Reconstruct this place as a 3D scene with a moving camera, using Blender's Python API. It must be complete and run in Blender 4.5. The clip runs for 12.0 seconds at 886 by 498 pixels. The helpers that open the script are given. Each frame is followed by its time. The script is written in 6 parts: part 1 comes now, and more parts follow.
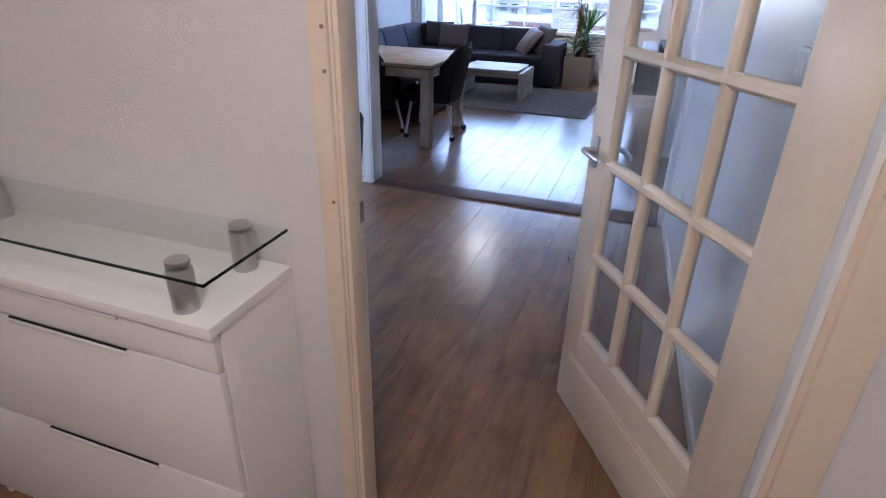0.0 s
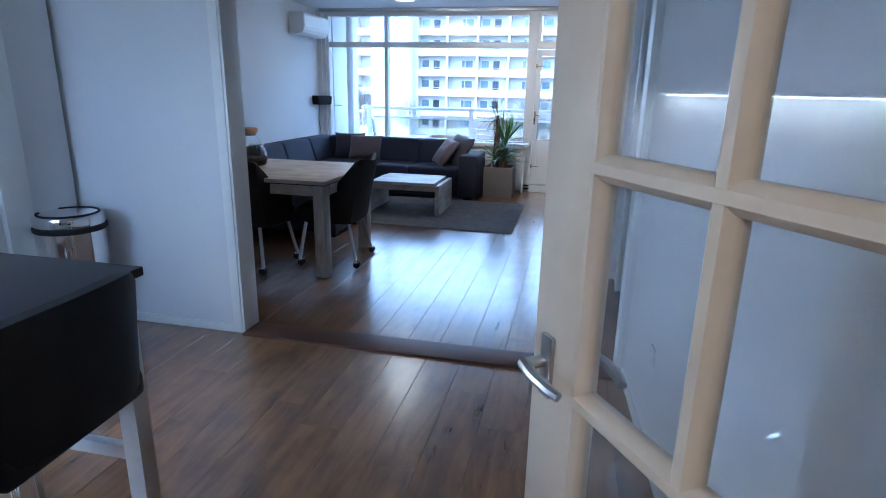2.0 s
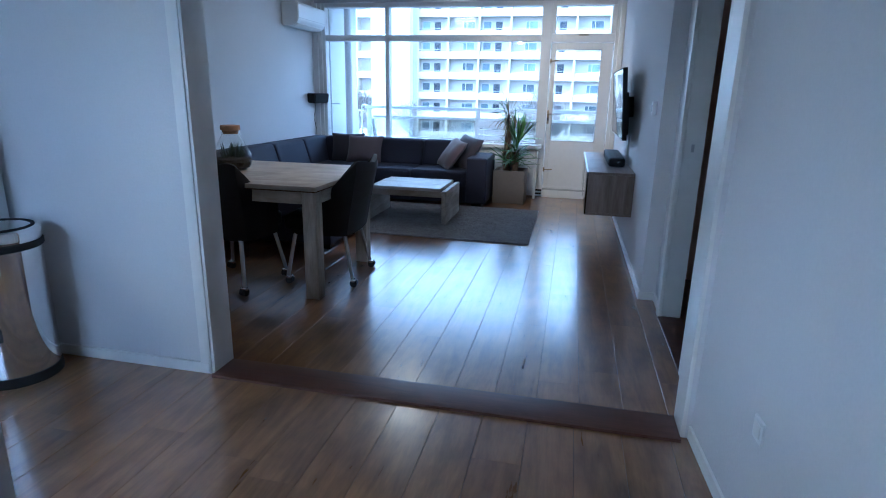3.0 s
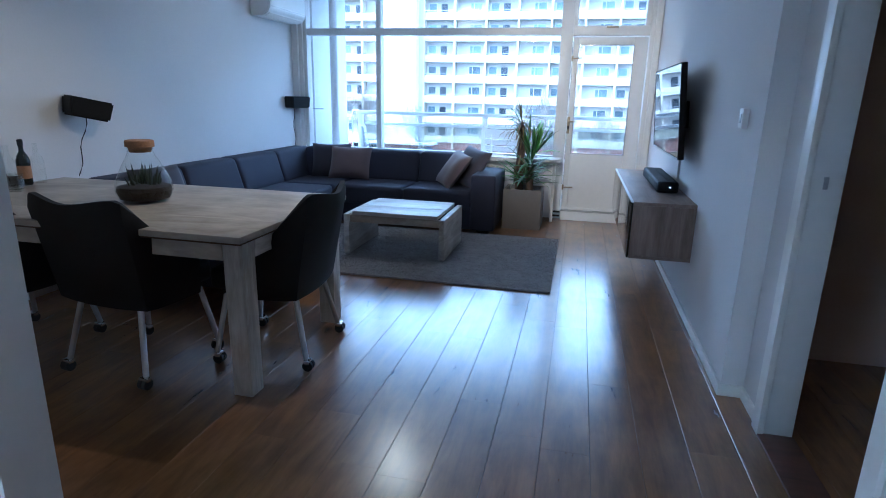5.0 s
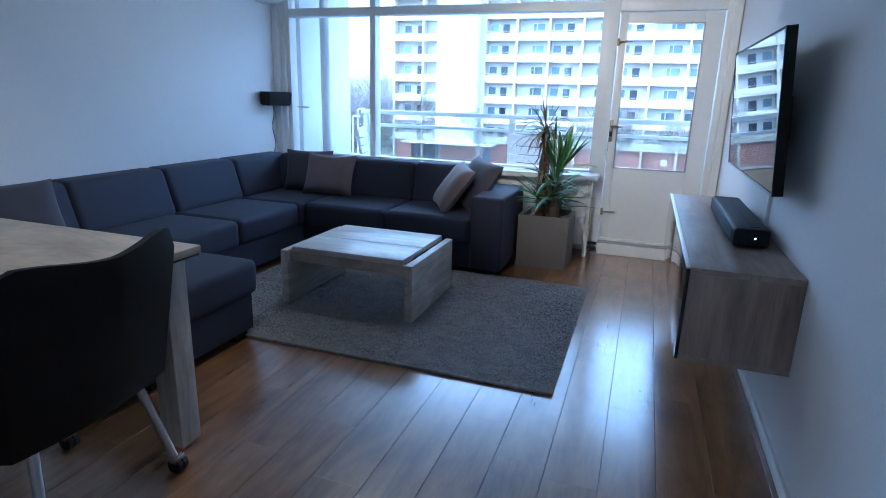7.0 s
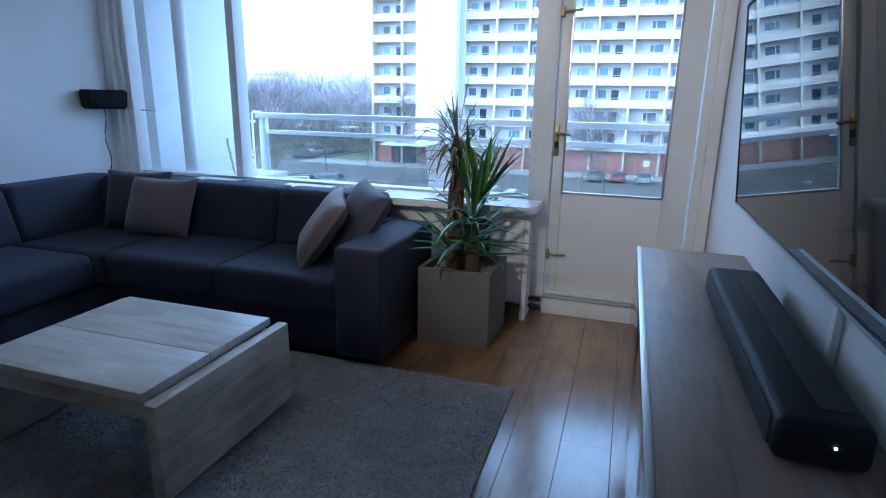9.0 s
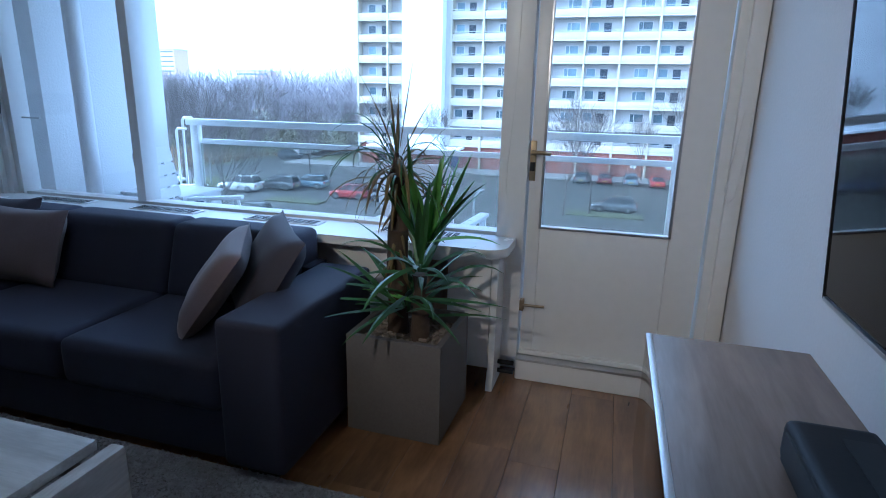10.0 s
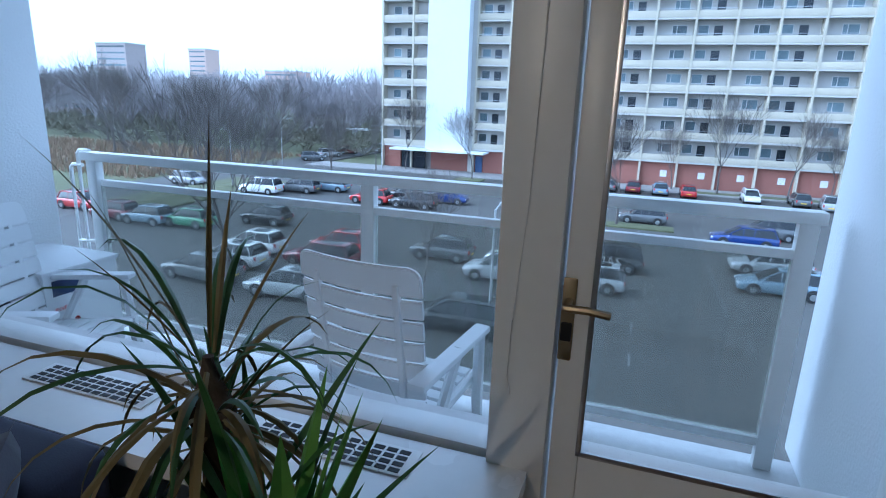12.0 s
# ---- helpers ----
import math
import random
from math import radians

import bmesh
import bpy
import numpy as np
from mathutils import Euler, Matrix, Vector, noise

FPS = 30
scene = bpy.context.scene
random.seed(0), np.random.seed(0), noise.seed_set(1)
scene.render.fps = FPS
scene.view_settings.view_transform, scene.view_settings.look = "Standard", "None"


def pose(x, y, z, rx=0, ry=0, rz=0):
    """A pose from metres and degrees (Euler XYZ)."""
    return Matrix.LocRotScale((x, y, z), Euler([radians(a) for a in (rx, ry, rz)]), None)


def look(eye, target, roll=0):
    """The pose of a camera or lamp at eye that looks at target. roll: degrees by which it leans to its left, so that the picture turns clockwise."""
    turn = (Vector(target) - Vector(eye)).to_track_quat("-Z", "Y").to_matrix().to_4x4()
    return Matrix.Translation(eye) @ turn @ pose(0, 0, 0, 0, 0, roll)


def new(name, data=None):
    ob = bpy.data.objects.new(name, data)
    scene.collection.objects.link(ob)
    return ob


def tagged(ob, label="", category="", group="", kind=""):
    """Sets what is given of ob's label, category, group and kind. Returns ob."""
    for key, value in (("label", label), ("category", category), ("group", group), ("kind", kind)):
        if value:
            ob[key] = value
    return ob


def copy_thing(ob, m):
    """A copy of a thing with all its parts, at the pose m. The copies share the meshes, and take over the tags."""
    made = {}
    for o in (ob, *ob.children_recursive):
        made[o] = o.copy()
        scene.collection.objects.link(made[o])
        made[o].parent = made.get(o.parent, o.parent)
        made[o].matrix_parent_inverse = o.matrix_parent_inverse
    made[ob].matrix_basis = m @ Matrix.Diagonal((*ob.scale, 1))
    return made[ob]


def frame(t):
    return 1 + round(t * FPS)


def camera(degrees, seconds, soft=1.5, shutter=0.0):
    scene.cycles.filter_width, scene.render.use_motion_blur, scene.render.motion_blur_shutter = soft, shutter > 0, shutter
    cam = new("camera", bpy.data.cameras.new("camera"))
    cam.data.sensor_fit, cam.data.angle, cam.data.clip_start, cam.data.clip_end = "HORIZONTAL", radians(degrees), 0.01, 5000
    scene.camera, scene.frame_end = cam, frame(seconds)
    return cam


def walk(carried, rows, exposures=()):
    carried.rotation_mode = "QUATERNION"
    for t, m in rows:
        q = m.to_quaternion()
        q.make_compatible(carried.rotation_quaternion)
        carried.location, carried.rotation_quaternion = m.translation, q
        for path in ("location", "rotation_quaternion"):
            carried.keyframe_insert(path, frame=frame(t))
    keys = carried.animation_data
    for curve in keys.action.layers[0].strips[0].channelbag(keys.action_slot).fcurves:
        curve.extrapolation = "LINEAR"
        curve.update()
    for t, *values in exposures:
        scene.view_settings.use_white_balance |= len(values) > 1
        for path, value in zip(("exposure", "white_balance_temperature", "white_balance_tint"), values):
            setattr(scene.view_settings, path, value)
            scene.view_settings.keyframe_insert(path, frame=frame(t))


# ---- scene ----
cam = camera(76.1, 12.0, soft=1.0)
PATH = [
    (0, (0.919, 0.233, 1.528), (0.324, 1.923, 0.638), 1.3),
    (0.5, (0.917, 0.371, 1.527), (0.394, 2.126, 0.723), 1.4),
    (1, (0.905, 0.662, 1.509), (0.449, 2.5, 0.865), 0.8),
    (1.5, (0.843, 0.907, 1.467), (0.429, 2.782, 0.908), 1.0),
    (2, (0.797, 1.244, 1.416), (0.385, 3.126, 0.874), 1.2),
    (2.5, (0.720, 1.546, 1.37), (0.301, 3.429, 0.837), 1.1),
    (3, (0.588, 1.84, 1.331), (0.175, 3.724, 0.8), 1.2),
    (3.2, (0.517, 1.977, 1.331), (0.116, 3.865, 0.807), 1.1),
    (5, (0.382, 3.054, 1.327), (-0.052, 4.937, 0.808), 1.3),
    (5.5, (0.375, 3.378, 1.334), (-0.142, 5.238, 0.812), 1.3),
    (6, (0.443, 3.743, 1.328), (-0.144, 5.581, 0.803), 1.7),
    (6.5, (0.497, 4.108, 1.325), (-0.124, 5.935, 0.801), 1.5),
    (7, (0.546, 4.568, 1.297), (-0.086, 6.392, 0.776), 1.6),
    (9, (0.664, 6.2, 1.28), (0.076, 8.041, 0.766), 1.1),
    (9.5, (0.645, 6.597, 1.307), (0.086, 8.448, 0.795), 1.3),
    (10, (0.61, 7.022, 1.315), (0.062, 8.877, 0.803), 1.3),
    (10.5, (0.547, 7.445, 1.347), (0.011, 9.306, 0.85), 1.8),
    (11, (0.516, 7.845, 1.405), (-0.027, 9.705, 0.907), 2.2),
    (11.5, (0.45, 8.19, 1.438), (-0.128, 10.04, 0.944), 2.2),
    (12, (0.369, 8.483, 1.482), (-0.257, 10.313, 0.975), 2.0),
]
EXPOSURES = [(0.0, 3.55, 4390, 16), (0.5, 3.48, 4360, 14), (1.0, 3.35, 4300, 10), (1.5, 3.3, 4180, 7), (2.0, 3.2, 4100, 6), (3.0, 3.05, 4000, 4), (5.0, 3.25, 4000, 3), (6.0, 3.17, 3985, 3), (7.0, 3.15, 3990, 3), (9.0, 2.65, 4060, 4), (10.0, 2.36, 4100, 4), (11.5, 1.65, 4320, 4), (12.0, 1.5, 4360, 4)]
walk(cam, [(t, look(eye, target, roll)) for t, eye, target, roll in PATH], EXPOSURES)

# ---- world, sun and exposure ----
SUN_EL, SUN_ROT = 38.0, -115.0
world = bpy.data.worlds.new("overcast_sky")
scene.world = world
world.use_nodes = True
wn, wl = world.node_tree.nodes, world.node_tree.links
sky = wn.new("ShaderNodeTexSky")
sky.sky_type = "NISHITA"
sky.sun_disc = False
sky.sun_elevation, sky.sun_rotation = radians(SUN_EL), radians(SUN_ROT)
sky.air_density, sky.dust_density, sky.ozone_density = 1.0, 4.0, 1.0
haze = wn.new("ShaderNodeHueSaturation")
haze.inputs["Saturation"].default_value = 0.38
wl.new(sky.outputs["Color"], haze.inputs["Color"])
veil = wn.new("ShaderNodeMix")
veil.data_type = "RGBA"
veil.inputs["Factor"].default_value = 0.6
veil.inputs["B"].default_value = (4.8, 5.1, 5.4, 1)
wl.new(haze.outputs["Color"], veil.inputs["A"])
wl.new(veil.outputs["Result"], wn["Background"].inputs["Color"])
wn["Background"].inputs["Strength"].default_value = 0.15

sun = new("sun", bpy.data.lights.new("sun", "SUN"))
sun.data.energy, sun.data.angle, sun.data.color = 0.9, radians(60), (1.0, 0.97, 0.93)
sun.matrix_world = look((0, 0, 60), Vector((0, 0, 60)) - Vector((
    math.sin(radians(SUN_ROT)) * math.cos(radians(SUN_EL)), math.cos(radians(SUN_ROT)) * math.cos(radians(SUN_EL)), math.sin(radians(SUN_EL)))))


def bulb(name, x, y, z, watts, size, colour):
    lamp = new(name, bpy.data.lights.new(name, "POINT"))
    lamp.data.energy, lamp.data.shadow_soft_size, lamp.data.color = watts, size, colour
    lamp.location = (x, y, z)
    return lamp


WARM = (1.0, 0.66, 0.36)
bulb("hall_bulb", 0.72, -0.10, 2.30, 2.9, 0.09, WARM)
bulb("living_bulb", -1.2, 8.0, 2.33, 0.5, 0.17, WARM)
# the two spotlights over the dining table: one over the table top, one towards the balcony door
for sx, sy, aim, watts, cone in ((-0.75, 5.95, (-2.0, 5.7, 0.7), 6, 95), (-0.50, 6.05, (0.40, 9.6, 1.05), 26, 54)):
    beam = new("spot_bulb", bpy.data.lights.new("spot_bulb", "SPOT"))
    beam.data.energy, beam.data.shadow_soft_size, beam.data.color = watts, 0.03, WARM
    beam.data.spot_size, beam.data.spot_blend = radians(cone), 0.7
    beam.matrix_world = look((sx, sy, 2.28), aim)
# sky light in the opening of the kitchen's gallery window
kw = new("gallery_window_light", bpy.data.lights.new("gallery_window_light", "AREA"))
kw.data.shape, kw.data.size, kw.data.size_y, kw.data.energy, kw.data.color = "RECTANGLE", 1.0, 1.05, 0.14, (0.80, 0.90, 1.0)
kw.matrix_world = look((-1.72, 1.262, 1.62), (-1.72, 3.0, 1.50))

# ---- materials ----
def node_mat(name):
    m = bpy.data.materials.new(name)
    m.use_nodes = True
    return m, m.node_tree.nodes, m.node_tree.links, m.node_tree.nodes["Principled BSDF"]


def mat(name, colour, rough=0.6, metal=0.0, vary=0.08, fine=60.0, broad=2.0, bump=0.1, dist=0.002, coat=0.0, rand=0.0, spec=0.5, sheen=0.0):
    """A painted, woven or cast surface: fine grain and broad stains in colour, gloss and relief."""
    m, n, l, p = node_mat(name)
    tc = n.new("ShaderNodeTexCoord")
    info = n.new("ShaderNodeObjectInfo")
    add = n.new("ShaderNodeVectorMath")
    add.operation = "MULTIPLY_ADD"
    add.inputs[1].default_value = (7.3, 5.1, 3.7)
    l.new(info.outputs["Random"], add.inputs[0])
    l.new(tc.outputs["Object"], add.inputs[2])
    f1, f2 = n.new("ShaderNodeTexNoise"), n.new("ShaderNodeTexNoise")
    for f, s, d in ((f1, fine, 4), (f2, broad, 5)):
        f.inputs["Scale"].default_value, f.inputs["Detail"].default_value = s, d
        l.new(add.outputs[0], f.inputs["Vector"])
    mix = n.new("ShaderNodeMath")
    mix.operation = "ADD"
    l.new(f1.outputs["Fac"], mix.inputs[0]), l.new(f2.outputs["Fac"], mix.inputs[1])
    rmp = n.new("ShaderNodeMapRange")
    rmp.inputs["From Min"].default_value, rmp.inputs["From Max"].default_value = 0.6, 1.4
    rmp.inputs["To Min"].default_value, rmp.inputs["To Max"].default_value = 1 - vary, 1 + vary
    l.new(mix.outputs[0], rmp.inputs["Value"])
    val = rmp.outputs[0]
    if rand:
        r2 = n.new("ShaderNodeMapRange")
        r2.inputs["To Min"].default_value, r2.inputs["To Max"].default_value = 1 - rand, 1 + rand
        l.new(info.outputs["Random"], r2.inputs["Value"])
        mu = n.new("ShaderNodeMath")
        mu.operation = "MULTIPLY"
        l.new(val, mu.inputs[0]), l.new(r2.outputs[0], mu.inputs[1])
        val = mu.outputs[0]
    hsv = n.new("ShaderNodeHueSaturation")
    hsv.inputs["Color"].default_value = (*colour, 1)
    l.new(val, hsv.inputs["Value"])
    l.new(hsv.outputs["Color"], p.inputs["Base Color"])
    rr = n.new("ShaderNodeMapRange")
    rr.inputs["To Min"].default_value, rr.inputs["To Max"].default_value = max(0.015, rough - 0.07), min(1, rough + (0.07 if rough > 0.05 else 0.01))
    l.new(f2.outputs["Fac"], rr.inputs["Value"])
    l.new(rr.outputs[0], p.inputs["Roughness"])
    p.inputs["Metallic"].default_value = metal
    p.inputs["Specular IOR Level"].default_value = spec
    p.inputs["Coat Weight"].default_value = coat
    p.inputs["Sheen Weight"].default_value = sheen
    if bump:
        b = n.new("ShaderNodeBump")
        b.inputs["Strength"].default_value, b.inputs["Distance"].default_value = bump, dist
        l.new(f1.outputs["Fac"], b.inputs["Height"])
        l.new(b.outputs[0], p.inputs["Normal"])
    return m


def wood(name, dark, light, axis="y", rough=0.4, stretch=12.0, scale=5.0, rand=0.12, bump=0.15, contrast=1.0, stain=0.0, coat=0.0):
    """Boards with grain along one axis, broad figure across it and a tone of their own for each piece."""
    m, n, l, p = node_mat(name)
    tc, info = n.new("ShaderNodeTexCoord"), n.new("ShaderNodeObjectInfo")
    add = n.new("ShaderNodeVectorMath")
    add.operation = "MULTIPLY_ADD"
    add.inputs[1].default_value = (13.7, 31.1, 17.9)
    l.new(info.outputs["Random"], add.inputs[0]), l.new(tc.outputs["Object"], add.inputs[2])
    mp = n.new("ShaderNodeMapping")
    mp.inputs["Scale"].default_value = [1.0 if a == axis else stretch for a in "xyz"]
    l.new(add.outputs[0], mp.inputs["Vector"])
    g, f, b2 = n.new("ShaderNodeTexNoise"), n.new("ShaderNodeTexNoise"), n.new("ShaderNodeTexNoise")
    for t, s, d, di in ((g, scale * 0.35, 6, 1.2), (f, scale * 3, 4, 0.3)):
        t.inputs["Scale"].default_value, t.inputs["Detail"].default_value, t.inputs["Distortion"].default_value = s, d, di
        l.new(mp.outputs[0], t.inputs["Vector"])
    b2.inputs["Scale"].default_value, b2.inputs["Detail"].default_value = 3.5, 4
    l.new(add.outputs[0], b2.inputs["Vector"])
    a1 = n.new("ShaderNodeMath")
    a1.operation = "MULTIPLY_ADD"
    a1.inputs[1].default_value = 0.35
    l.new(f.outputs["Fac"], a1.inputs[0]), l.new(g.outputs["Fac"], a1.inputs[2])
    a2 = n.new("ShaderNodeMath")
    a2.operation = "MULTIPLY_ADD"
    a2.inputs[1].default_value = 0.5 + stain
    l.new(b2.outputs["Fac"], a2.inputs[0]), l.new(a1.outputs[0], a2.inputs[2])
    cr = n.new("ShaderNodeMapRange")
    mid = 0.925 + stain / 2
    cr.inputs["From Min"].default_value, cr.inputs["From Max"].default_value = mid - 0.28 / contrast, mid + 0.28 / contrast
    l.new(a2.outputs[0], cr.inputs["Value"])
    mix = n.new("ShaderNodeMix")
    mix.data_type = "RGBA"
    mix.inputs["A"].default_value, mix.inputs["B"].default_value = (*dark, 1), (*light, 1)
    l.new(cr.outputs[0], mix.inputs["Factor"])
    r2 = n.new("ShaderNodeMapRange")
    r2.inputs["To Min"].default_value, r2.inputs["To Max"].default_value = 1 - rand, 1 + rand
    l.new(info.outputs["Random"], r2.inputs["Value"])
    hsv = n.new("ShaderNodeHueSaturation")
    l.new(mix.outputs["Result"], hsv.inputs["Color"]), l.new(r2.outputs[0], hsv.inputs["Value"])
    l.new(hsv.outputs["Color"], p.inputs["Base Color"])
    rr = n.new("ShaderNodeMapRange")
    rr.inputs["To Min"].default_value, rr.inputs["To Max"].default_value = max(0.05, rough - 0.06), rough + 0.08
    l.new(a1.outputs[0], rr.inputs["Value"]), l.new(rr.outputs[0], p.inputs["Roughness"])
    p.inputs["Coat Weight"].default_value, p.inputs["Coat Roughness"].default_value = coat, 0.21
    b = n.new("ShaderNodeBump")
    b.inputs["Strength"].default_value, b.inputs["Distance"].default_value = bump, 0.001
    l.new(f.outputs["Fac"], b.inputs["Height"]), l.new(b.outputs[0], p.inputs["Normal"])
    return m


def glass(name, tint=(1, 1, 1), milk=0.0, milk_colour=(0.8, 0.85, 0.9), rough=0.0, gloss=1.0):
    """A thin pane: clear, with the mirror gloss of glass and, where milk is given, a film of dirt or fog."""
    m, n, l, p = node_mat(name)
    n.remove(p)
    out = n["Material Output"]
    tr, gl, mx, fr = n.new("ShaderNodeBsdfTransparent"), n.new("ShaderNodeBsdfGlossy"), n.new("ShaderNodeMixShader"), n.new("ShaderNodeLayerWeight")
    tr.inputs["Color"].default_value = (*tint, 1)
    gl.inputs["Roughness"].default_value = rough
    pw = n.new("ShaderNodeMath")
    pw.operation = "POWER"
    pw.inputs[1].default_value = 4.0
    l.new(fr.outputs["Facing"], pw.inputs[0])
    mu = n.new("ShaderNodeMath")
    mu.operation = "MULTIPLY_ADD"
    mu.inputs[1].default_value, mu.inputs[2].default_value = 0.6 * gloss, 0.035 * gloss
    l.new(pw.outputs[0], mu.inputs[0])
    l.new(mu.outputs[0], mx.inputs[0]), l.new(tr.outputs[0], mx.inputs[1]), l.new(gl.outputs[0], mx.inputs[2])
    last = mx
    if milk:
        df, m2, no, tc = n.new("ShaderNodeBsdfDiffuse"), n.new("ShaderNodeMixShader"), n.new("ShaderNodeTexNoise"), n.new("ShaderNodeTexCoord")
        df.inputs["Color"].default_value = (*milk_colour, 1)
        no.inputs["Scale"].default_value, no.inputs["Detail"].default_value = 3.0, 5
        l.new(tc.outputs["Object"], no.inputs["Vector"])
        mr = n.new("ShaderNodeMapRange")
        mr.inputs["From Min"].default_value, mr.inputs["From Max"].default_value = 0.3, 0.7
        mr.inputs["To Min"].default_value, mr.inputs["To Max"].default_value = milk * 0.8, milk * 1.2
        l.new(no.outputs["Fac"], mr.inputs["Value"])
        l.new(mr.outputs[0], m2.inputs[0]), l.new(mx.outputs[0], m2.inputs[1]), l.new(df.outputs[0], m2.inputs[2])
        last = m2
    l.new(last.outputs[0], out.inputs["Surface"])
    return m


def glow(name, colour, strength):
    m, n, l, p = node_mat(name)
    p.inputs["Base Color"].default_value = (0.8, 0.8, 0.8, 1)
    p.inputs["Emission Color"].default_value, p.inputs["Emission Strength"].default_value = (*colour, 1), strength
    return m


M_WALL = mat("white_plaster", (0.72, 0.71, 0.71), 0.75, vary=0.03, fine=90, bump=0.35, dist=0.003)
M_PAPER = mat("textured_wallpaper", (0.70, 0.685, 0.69), 0.8, vary=0.03, fine=130, bump=0.6, dist=0.003)
M_CEIL = mat("ceiling_paint", (0.82, 0.82, 0.82), 0.85, vary=0.02, fine=70, bump=0.1)
M_TRIM = mat("white_gloss_paint", (0.80, 0.79, 0.76), 0.32, vary=0.03, fine=25, bump=0.05)
M_DOORP = mat("cream_door_paint", (0.74, 0.64, 0.50), 0.3, vary=0.04, fine=25, bump=0.06)
M_UPVC = mat("white_frame_paint", (0.80, 0.80, 0.79), 0.35, vary=0.03, fine=25, bump=0.05)
M_FLOOR = wood("oak_laminate", (0.128, 0.060, 0.020), (0.31, 0.160, 0.058), "y", 0.27, 7, 5, 0.04, 0.06, 0.95, 0.35, 1.0)
M_FLOOR.node_tree.nodes["Principled BSDF"].inputs["Specular IOR Level"].default_value = 0.4
M_FLOOR.node_tree.nodes["Principled BSDF"].inputs["Coat IOR"].default_value = 1.75
M_JOINT = mat("dark_joint", (0.05, 0.03, 0.02), 0.8, vary=0.1, bump=0)
M_THRESH = wood("dark_threshold_wood", (0.05, 0.02, 0.012), (0.13, 0.055, 0.035), "x", 0.4, 9, 5, 0.05, 0.1)
M_WASHED = wood("whitewashed_wood", (0.27, 0.235, 0.19), (0.54, 0.49, 0.42), "x", 0.42, 2.6, 7, 0.06, 0.3, 1.0, 0.55)
M_WASHED_Y = wood("whitewashed_wood_y", (0.34, 0.31, 0.28), (0.64, 0.61, 0.56), "y", 0.42, 7, 6, 0.06, 0.35, 1.2, 0.25)
M_WASHED_Z = wood("whitewashed_wood_z", (0.34, 0.31, 0.27), (0.62, 0.59, 0.54), "z", 0.55, 7, 6, 0.08, 0.4, 1.2, 0.25)
# whitewashed wood whitened for the coffee table top, sky reflection put into its colour
M_WASHED_LIT = wood("lit_whitewashed_wood", (0.44, 0.42, 0.39), (0.74, 0.72, 0.69), "x", 0.32, 7, 5, 0.06, 0.25, 1.1, 0.25)
M_WALNUT = wood("grey_walnut_veneer", (0.17, 0.118, 0.085), (0.36, 0.275, 0.215), "y", 0.38, 9, 4, 0.03, 0.1)
M_WALNUT_Z = wood("grey_walnut_veneer_z", (0.17, 0.118, 0.085), (0.36, 0.275, 0.215), "z", 0.4, 9, 4, 0.03, 0.1)
M_SOFA = mat("anthracite_sofa_fabric", (0.020, 0.022, 0.047), 0.78, vary=0.14, fine=260, broad=5, bump=0.35, dist=0.002, sheen=0.03)
M_LEATHER = mat("black_leather", (0.010, 0.0095, 0.011), 0.6, vary=0.15, fine=140, broad=6, bump=0.3, dist=0.001, spec=0.25)
M_CUSHION = mat("taupe_velvet", (0.125, 0.093, 0.10), 0.7, vary=0.12, fine=150, broad=9, bump=0.2, sheen=0.3)
M_CUSHION_D = mat("dark_grey_velvet", (0.034, 0.031, 0.048), 0.7, vary=0.12, fine=150, broad=9, bump=0.2, sheen=0.2)
M_RUG = mat("grey_shag_wool", (0.31, 0.30, 0.305), 0.95, vary=0.42, fine=42, broad=9, bump=0.4, dist=0.01, sheen=0.3)
M_CHROME = mat("polished_chrome", (0.75, 0.75, 0.76), 0.08, 1.0, vary=0.03, bump=0)
M_STEEL = mat("brushed_steel", (0.55, 0.55, 0.56), 0.33, 1.0, vary=0.06, fine=80, bump=0.05)
M_BLACK = mat("black_plastic", (0.010, 0.010, 0.0115), 0.58, vary=0.1, fine=120, bump=0.1, spec=0.3)
M_RUBBER = mat("black_rubber", (0.02, 0.02, 0.02), 0.7, vary=0.1, bump=0.1)
M_SCREEN = mat("glossy_screen", (0.008, 0.008, 0.01), 0.0, vary=0.02, bump=0, spec=0.3)
M_GLOSSBLK = mat("gloss_black_front", (0.012, 0.012, 0.014), 0.08, vary=0.05, bump=0, coat=0.5)
M_WHITEG = mat("white_lacquer", (0.82, 0.82, 0.81), 0.25, vary=0.02, fine=30, bump=0.03)
M_PLANTER = mat("grey_fibre_stone", (0.14, 0.128, 0.122), 0.7, vary=0.12, fine=110, broad=5, bump=0.3)
M_SOIL = mat("bark_mulch", (0.26, 0.215, 0.17), 0.9, vary=0.55, fine=45, broad=12, bump=1.0, dist=0.01)
M_BARK = mat("yucca_bark", (0.075, 0.052, 0.036), 0.85, vary=0.35, fine=35, broad=8, bump=0.8, dist=0.008)
M_LEAF = mat("green_leaf", (0.048, 0.118, 0.033), 0.42, vary=0.25, fine=18, broad=4, bump=0.1, rand=0.2)
M_LEAF_L = mat("bright_green_leaf", (0.16, 0.36, 0.06), 0.42, vary=0.2, fine=18, broad=4, bump=0.1)
M_LEAF_D = mat("dry_leaf", (0.165, 0.125, 0.045), 0.65, vary=0.3, fine=18, broad=6, bump=0.1)
M_CORK = mat("cork", (0.36, 0.20, 0.10), 0.85, vary=0.25, fine=90, bump=0.4)
M_BRASS = mat("aged_brass", (0.34, 0.28, 0.18), 0.42, 1.0, vary=0.1, fine=50, bump=0.05)
M_GLASS = glass("window_glass")
